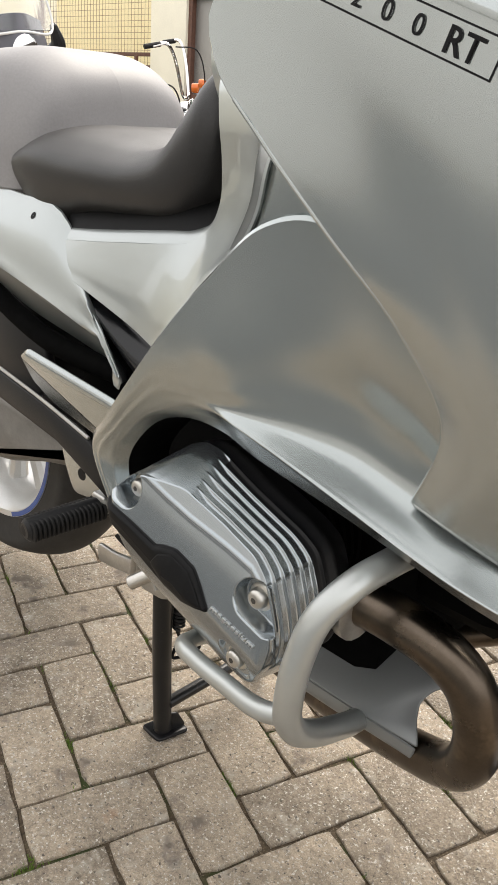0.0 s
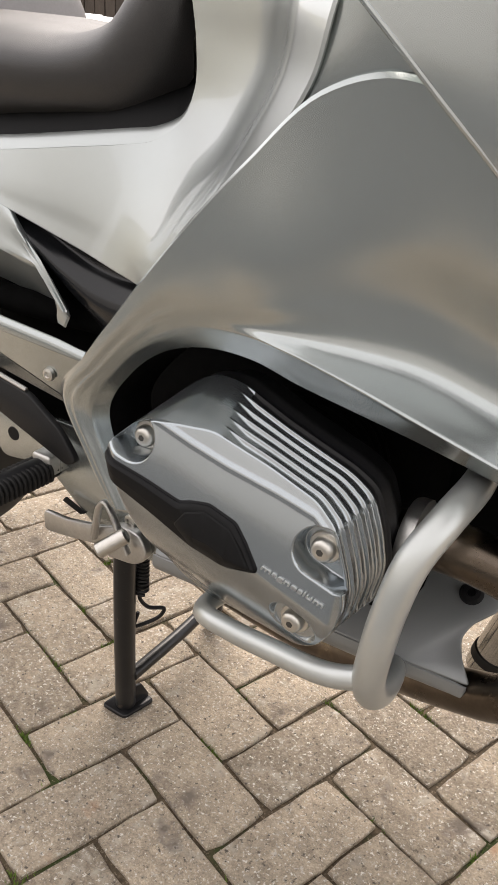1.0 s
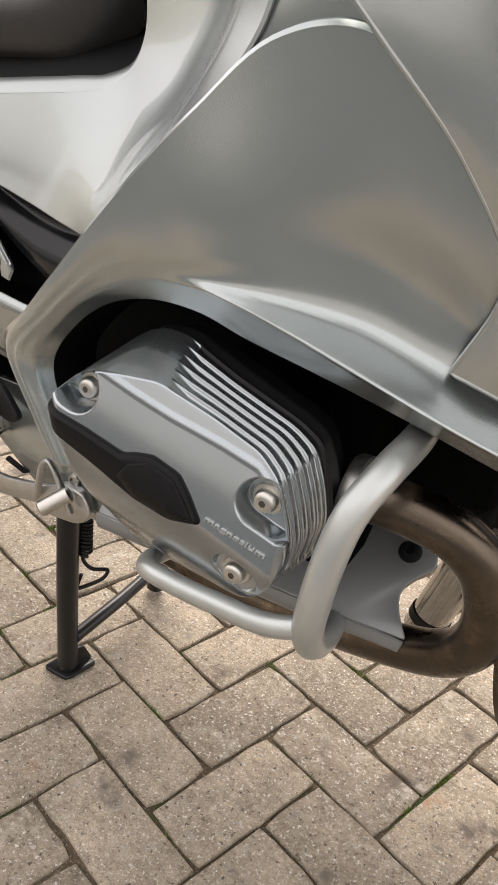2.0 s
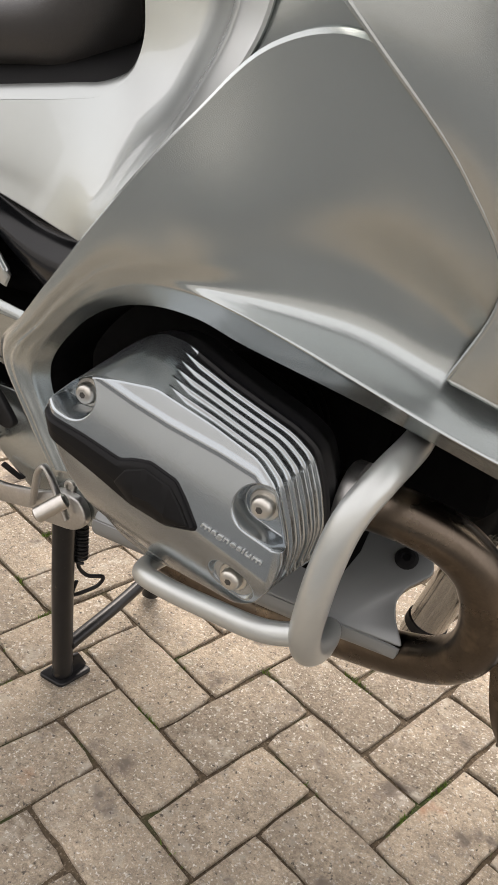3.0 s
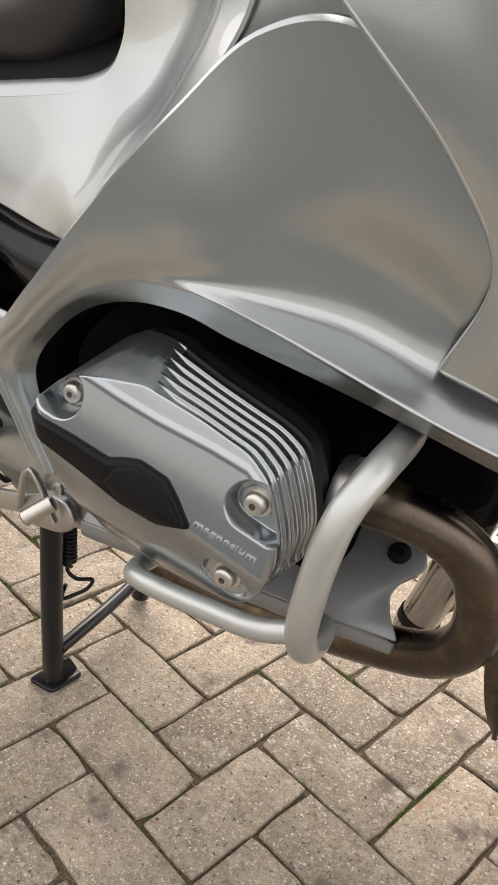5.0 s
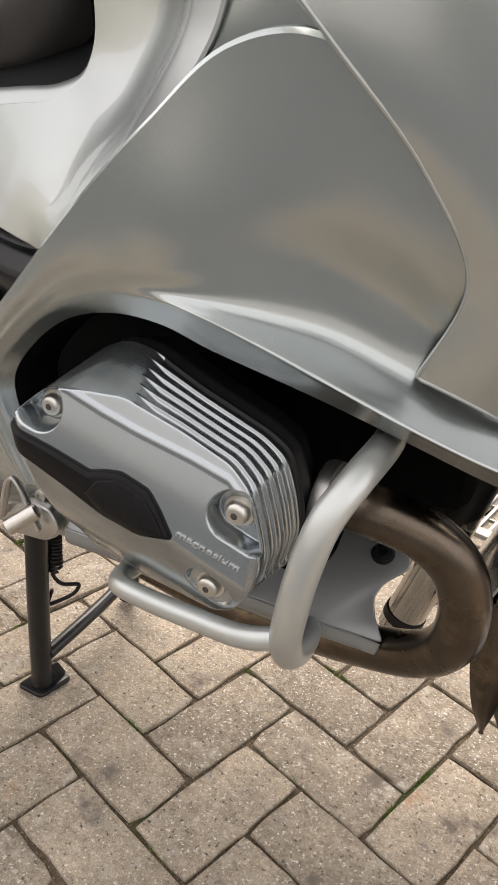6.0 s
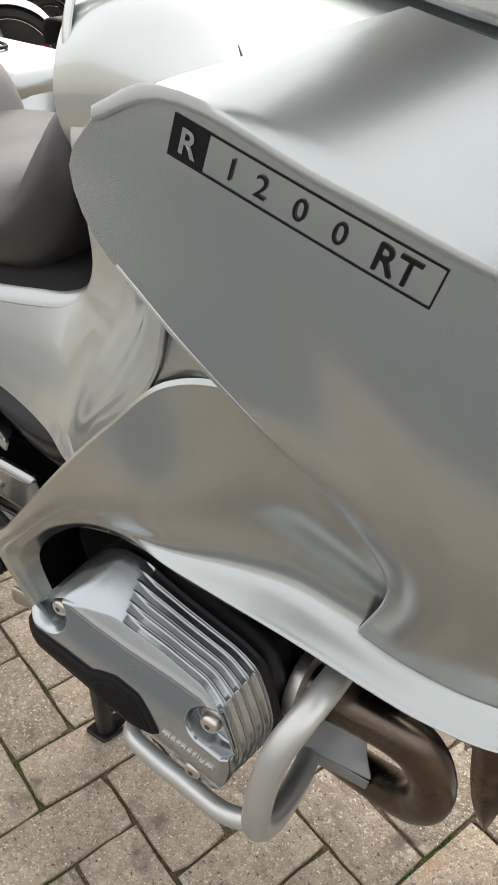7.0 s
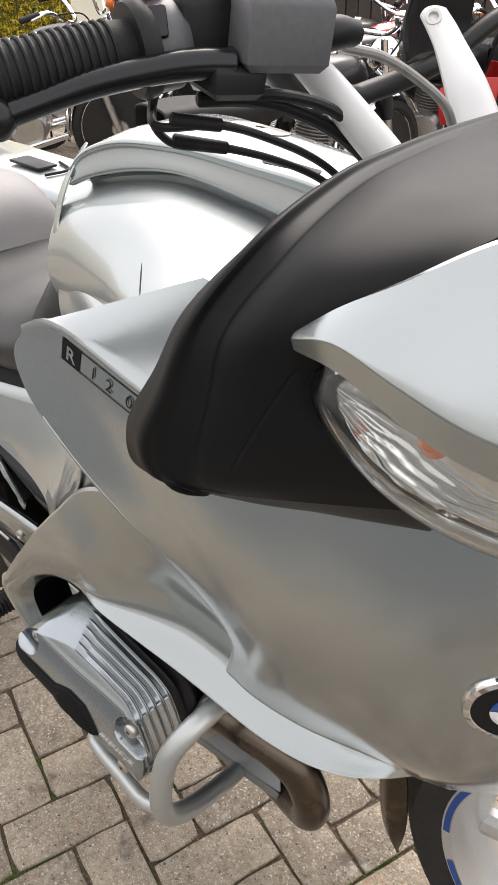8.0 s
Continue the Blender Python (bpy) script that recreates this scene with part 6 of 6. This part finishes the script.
    seat = part("seat", sheet([[(-0.20, -0.11, 0.70), (-0.20, -0.10, 0.78), (-0.20, 0, 0.80), (-0.20, 0.10, 0.78), (-0.20, 0.11, 0.70)], [(0.0, -0.13, 0.69), (0.0, -0.12, 0.78), (0.0, 0, 0.80), (0.0, 0.12, 0.78), (0.0, 0.13, 0.69)], [(0.28, -0.13, 0.68), (0.28, -0.12, 0.76), (0.28, 0, 0.78), (0.28, 0.12, 0.76), (0.28, 0.13, 0.68)], [(0.55, -0.09, 0.70), (0.55, -0.08, 0.77), (0.55, 0, 0.79), (0.55, 0.08, 0.77), (0.55, 0.09, 0.70)]], 20, 18, 0.01, (0, 0, 1)), RUBBER, e, "black seat")
    part("tail_light", block((-0.28, 0, 0.70), (0.028, 0.060, 0.036), edge=0.008), RED, e, "red tail light")
    part("crankcase", joined(lathe([(0.0, -0.16), (0.11, -0.16), (0.13, -0.13), (0.13, 0.13), (0.11, 0.16), (0.0, 0.16)], Matrix.Translation((0.78, 0, 0.38)) @ pose(0, 0, 0, 90, 0, 0), 28)), ALU, e, "aluminium crankcase")
    part("gearbox", block((0.56, 0, 0.40), (0.26, 0.24, 0.22), edge=0.05), ALU, e)
    part("engine_barrel", lathe([(0.0, 0)] + [(r, 0.016 * k + hh) for k in range(13) for r, hh in ((0.062, 0.0), (0.095, 0.002), (0.095, 0.006), (0.062, 0.008))] + [(0.0, 0.21)], Matrix.Translation((0.80, 0, 0.46)) @ pose(0, 0, 0, 0, 8, 0), 24), IRON, e, "finned engine barrel")
    part("frame_tube", tube([(1.17, 0, 0.92), (1.06, 0, 0.55), (0.98, 0, 0.26), (0.60, 0, 0.22), (0.35, 0, 0.30), (0.30, 0, 0.62), (0.55, 0, 0.72), (1.15, 0, 0.84)], 0.017, 10, 44), BLACKPAINT, e, "black tubular frame")
    part("swing_arm", tube([(0.42, -0.09, 0.36), (0.0, -0.09, 0.32)], 0.018, 8), BLACKPAINT, e)
    part("side_stand", tube([(0.60, 0.10, 0.28), (0.56, 0.24, 0.0)], 0.010, 8), BLACKPAINT, e)
    part("cable", tube([(1.10, -0.24, 1.06 + high), (1.24, -0.18, 1.05 + high), (1.28, -0.08, 0.90), (1.18, -0.04, 0.80)], 0.005, 6, 20), BLACK, e)
    if screen:
        s = part("windshield", sheet([[(1.36, -0.24, 1.20), (1.42, 0, 1.20), (1.36, 0.24, 1.20)], [(1.28, -0.26, 1.40), (1.35, 0, 1.42), (1.28, 0.26, 1.40)], [(1.16, -0.18, 1.62), (1.22, 0, 1.66), (1.16, 0.18, 1.62)]], 14, 14, 0.004, (1, 0, 0)), CLEAR, e, "clear plastic windshield")
        s.visible_shadow = False
        part("windshield_rim", tube([(1.16, -0.18, 1.62), (1.28, -0.26, 1.40), (1.36, -0.24, 1.20), (1.42, 0, 1.195), (1.36, 0.24, 1.20), (1.28, 0.26, 1.40), (1.16, 0.18, 1.62), (1.22, 0, 1.66)], 0.006, 8, 50), WHITE, s)
        part("cowl", sheet([[(1.26, -0.27, 0.96), (1.42, 0, 0.96), (1.26, 0.27, 0.96)], [(1.30, -0.26, 1.10), (1.44, 0, 1.12), (1.30, 0.26, 1.10)], [(1.30, -0.22, 1.24), (1.40, 0, 1.27), (1.30, 0.22, 1.24)]], 14, 14, 0.004, (1, 0, 0)), BLUEGREY, e, "grey screen cowl")
        part("hand_guard", tube([(1.10, 0.36, 1.06), (1.22, 0.40, 1.12), (1.24, 0.36, 1.22)], [0.03, 0.045, 0.02], 10, 14), BLACK, e)
        part("cowl_lamp", lathe([(0.0, -0.02), (0.075, -0.02), (0.085, 0.0), (0.06, 0.03), (0.0, 0.04)], Matrix.Translation((1.43, 0, 1.10)) @ pose(0, 0, 0, 0, 90, 0), 24), CHROME, e, "chrome headlamp")
    if full:
        f = part("side_panel", sheet([[(1.20, -0.20, 0.72), (1.20, -0.22, 0.62), (1.18, -0.20, 0.50)], [(1.02, -0.23, 0.72), (1.02, -0.25, 0.60), (1.02, -0.22, 0.46)], [(0.88, -0.21, 0.66), (0.88, -0.23, 0.57), (0.90, -0.20, 0.46)]], 14, 12, 0.004), RED, e, "red side panel with yellow patches")
        for x, z, w, hgt, mat in ((1.12, 0.63, 0.09, 0.07, YELLOW), (1.00, 0.53, 0.10, 0.06, YELLOW)):
            bm = from_grid([[(x + w * (i / 6 - 0.5), 0, z + hgt * (j / 3 - 0.5)) for j in range(4)] for i in range(7)])[0]
            part("fairing_patch", onto(f, bm, 0.003), mat, f, sharp=0)
        mirrored(f)
    return e


old_bike("old motorcycle with green tank and chrome mudguards", (-3.88, 3.12), 44, GREEN, CHROME)
old_bike("old motorcycle with pale green tank and black seat", (-4.70, 4.55), 58, PALEGREEN, CHROME)
old_bike("old motorcycle with black tank and chrome mudguards", (-3.00, 5.25), 70, BLACKPAINT, CHROME)
old_bike("old motorcycle with red tank and chrome exhaust", (-2.55, 5.30), 62, RED, CHROME)
old_bike("old motorcycle with red and yellow side panel", (-1.51, 4.24), 24, BLACKPAINT, BLACKPAINT, full=True)
old_bike("old motorcycle with black tank and spoked wheels", (-1.95, 3.25), 84, BLACKPAINT, CHROME)
old_bike("old motorcycle with black tank among others", (-2.35, 4.35), 75, BLACKPAINT, BLACKPAINT)
old_bike("old motorcycle with dark tank, high handlebar and amber indicators", (-4.55, 3.95), 40, BLACKPAINT, CHROME, high=0.28)
old_bike("white motorcycle with amber indicators and pale tank", (-3.75, 5.20), 60, WHITE, WHITE, high=0.20)
old_bike("old motorcycle with clear windshield and pale mudguards", (-3.30, 1.55), 10, WHITE, WHITE, screen=True)

old_bike("old motorcycle with dark tank at the back by the fence", (-5.55, 6.15), 66, BLACKPAINT, CHROME)
old_bike("old motorcycle with black mudguards at the back by the fence", (-4.75, 6.35), 72, BLACKPAINT, BLACKPAINT)
old_bike("old motorcycle with dark tank, close to the fence", (-1.85, 6.35), 78, BLACKPAINT, CHROME)
old_bike("old motorcycle with red tank, close to the fence", (-3.05, 6.55), 68, RED, BLACKPAINT)
old_bike("old motorcycle with black mudguards near the fence", (-0.75, 5.35), 70, BLACKPAINT, BLACKPAINT)


# ---- kerb and road ----
KERB_Y = -1.12
road = part("road", block((0, KERB_Y - 1.85, -0.05), (16, 3.5, 0.10), edge=0.005), ASPHALT)
tagged(road, "grey asphalt road beyond the kerb", "road", kind="structure")
for k in range(-8, 8):
    ob = part("kerb_stone", block((k * 1.0 + 0.5, KERB_Y - 0.05, -0.06), (0.992, 0.098, 0.13), edge=0.008), KERB)
    tagged(ob, "pale concrete kerb stone", "kerb", "kerb stones")
# ---- pavers ----
def paver_mesh(seed):
    """A paver with worn, slightly wavy edges and a chipped corner or two."""
    r = random.Random(seed)
    o = []
    for (ax, ay), (bx, by) in (((-0.0972, -0.0473), (0.0972, -0.0473)), ((0.0972, -0.0473), (0.0972, 0.0473)), ((0.0972, 0.0473), (-0.0972, 0.0473)), ((-0.0972, 0.0473), (-0.0972, -0.0473))):
        n = 6 if abs(bx - ax) > 0.1 else 4
        for k in range(n):
            u = k / n
            cut = r.uniform(0.0, 0.004) if k == 0 else 0.0
            q = Vector((ax + (bx - ax) * u, ay + (by - ay) * u))
            o.append(q * (1 - cut * 12) + Vector((r.gauss(0, 0.0009), r.gauss(0, 0.0009))) if k == 0 else q + Vector((r.gauss(0, 0.0008), r.gauss(0, 0.0008))))
    rows = [[(q.x * f, q.y * f2, z) for q in o] for f, f2, z in ((1.0, 1.0, -0.05), (1.0, 1.0, -0.0026), (0.994, 0.988, -0.0006), (0.982, 0.964, 0.0))]
    bm, V = from_grid(rows, close_v=True)
    bm.faces.new(V[-1])
    bmesh.ops.recalc_face_normals(bm, faces=bm.faces[:])
    me = bpy.data.meshes.new("paver")
    bm.to_mesh(me)
    bm.free()
    me.polygons.foreach_set("use_smooth", [True] * len(me.polygons))
    me.set_sharp_from_angle(angle=radians(50))
    me.materials.append(PAVER)
    return me


PAVERS = [paver_mesh(k) for k in range(10)]
rng = random.Random(7)
near, far = [], []
for i in range(-70, 50):
    for j in range(-50, 75):
        s = (i + j) % 4
        if s == 0:
            c, turn = (i + 1.0, j + 0.5), 0.0
        elif s == 3 and (i + j - 1) % 4 == 2:
            c, turn = (i + 0.5, j + 0.0), 90.0
        else:
            continue
        p = PAVE_O + PAVE_U * c[0] * 0.1 + PAVE_V * c[1] * 0.1
        if p.y < KERB_Y + 0.06:
            continue
        tilt = (rng.uniform(-0.5, 0.5), rng.uniform(-0.5, 0.5), rng.uniform(-0.5, 0.5), rng.uniform(-0.0025, 0.0015))
        m = Matrix.Translation((p.x, p.y, tilt[3])) @ pose(0, 0, 0, tilt[0], tilt[1], math.degrees(math.atan2(PAVE_U.y, PAVE_U.x)) + turn + tilt[2])
        (near if (-1.15 < p.x < 1.05 and -0.75 < p.y < 1.85) else far).append(m)
near.sort(key=lambda m: (m.translation - Vector((-0.1, 0.25, 0))).length)
far += near[300:]
for m in near[:300]:
    ob = new("paver", PAVERS[rng.randrange(10)])
    ob.parent = ground
    ob.matrix_world = m
vs, fs = [], []
base_v = [v.co.copy() for v in PAVERS[0].vertices]
base_f = [tuple(p.vertices) for p in PAVERS[0].polygons]
for m in far:
    if m.translation.length > 9:
        continue
    o = len(vs)
    vs += [m @ v for v in base_v]
    fs += [tuple(o + k for k in f) for f in base_f]
me = bpy.data.meshes.new("paving")
me.from_pydata(vs, [], fs)
me.polygons.foreach_set("use_smooth", [True] * len(me.polygons))
me.set_sharp_from_angle(angle=radians(50))
me.materials.append(PAVER)
ob = new("paving", me)
ob.parent = ground
tagged(ob, "worn grey pavers laid in herringbone", kind="stuff")

# moss and grass tufts in the joints
rng = random.Random(11)
vs, fs = [], []
for m in near[:300]:
    if rng.random() > 0.85:
        continue
    if rng.random() < 0.55:         # most of it grows where three pavers meet
        e = m @ Vector((rng.choice((-0.1, 0.1)), rng.choice((-0.05, 0.05)), 0))
    elif rng.random() < 0.6:
        e = m @ Vector((rng.choice((-0.1, 0.1)), rng.uniform(-0.05, 0.05), 0))
    else:
        e = m @ Vector((rng.uniform(-0.1, 0.1), rng.choice((-0.05, 0.05)), 0))
    way = m.to_3x3() @ Vector(rng.choice(((0, 1, 0), (1, 0, 0))))
    if abs((m.inverted() @ e).x) < 0.09:
        way = m.to_3x3() @ Vector((1, 0, 0))
    for _ in range(rng.choice((5, 8, 12, 30, 60))):
        p = e + way * rng.gauss(0, 0.011) + Vector((rng.gauss(0, 0.0024), rng.gauss(0, 0.0024), 0))
        p.z = -0.008
        hgt, a = rng.uniform(0.006, 0.013), rng.uniform(0, 6.3)
        side = Vector((math.cos(a), math.sin(a), 0)) * 0.0013
        tip = p + Vector((rng.gauss(0, 0.004), rng.gauss(0, 0.004), hgt))
        o = len(vs)
        vs += [p - side, p + side, tip]
        fs.append((o, o + 1, o + 2))
me = bpy.data.meshes.new("moss")
me.from_pydata(vs, [], fs)
me.materials.append(MOSS)
ob = new("moss", me)
ob.parent = ground
tagged(ob, "small green moss tufts in the joints", kind="stuff")
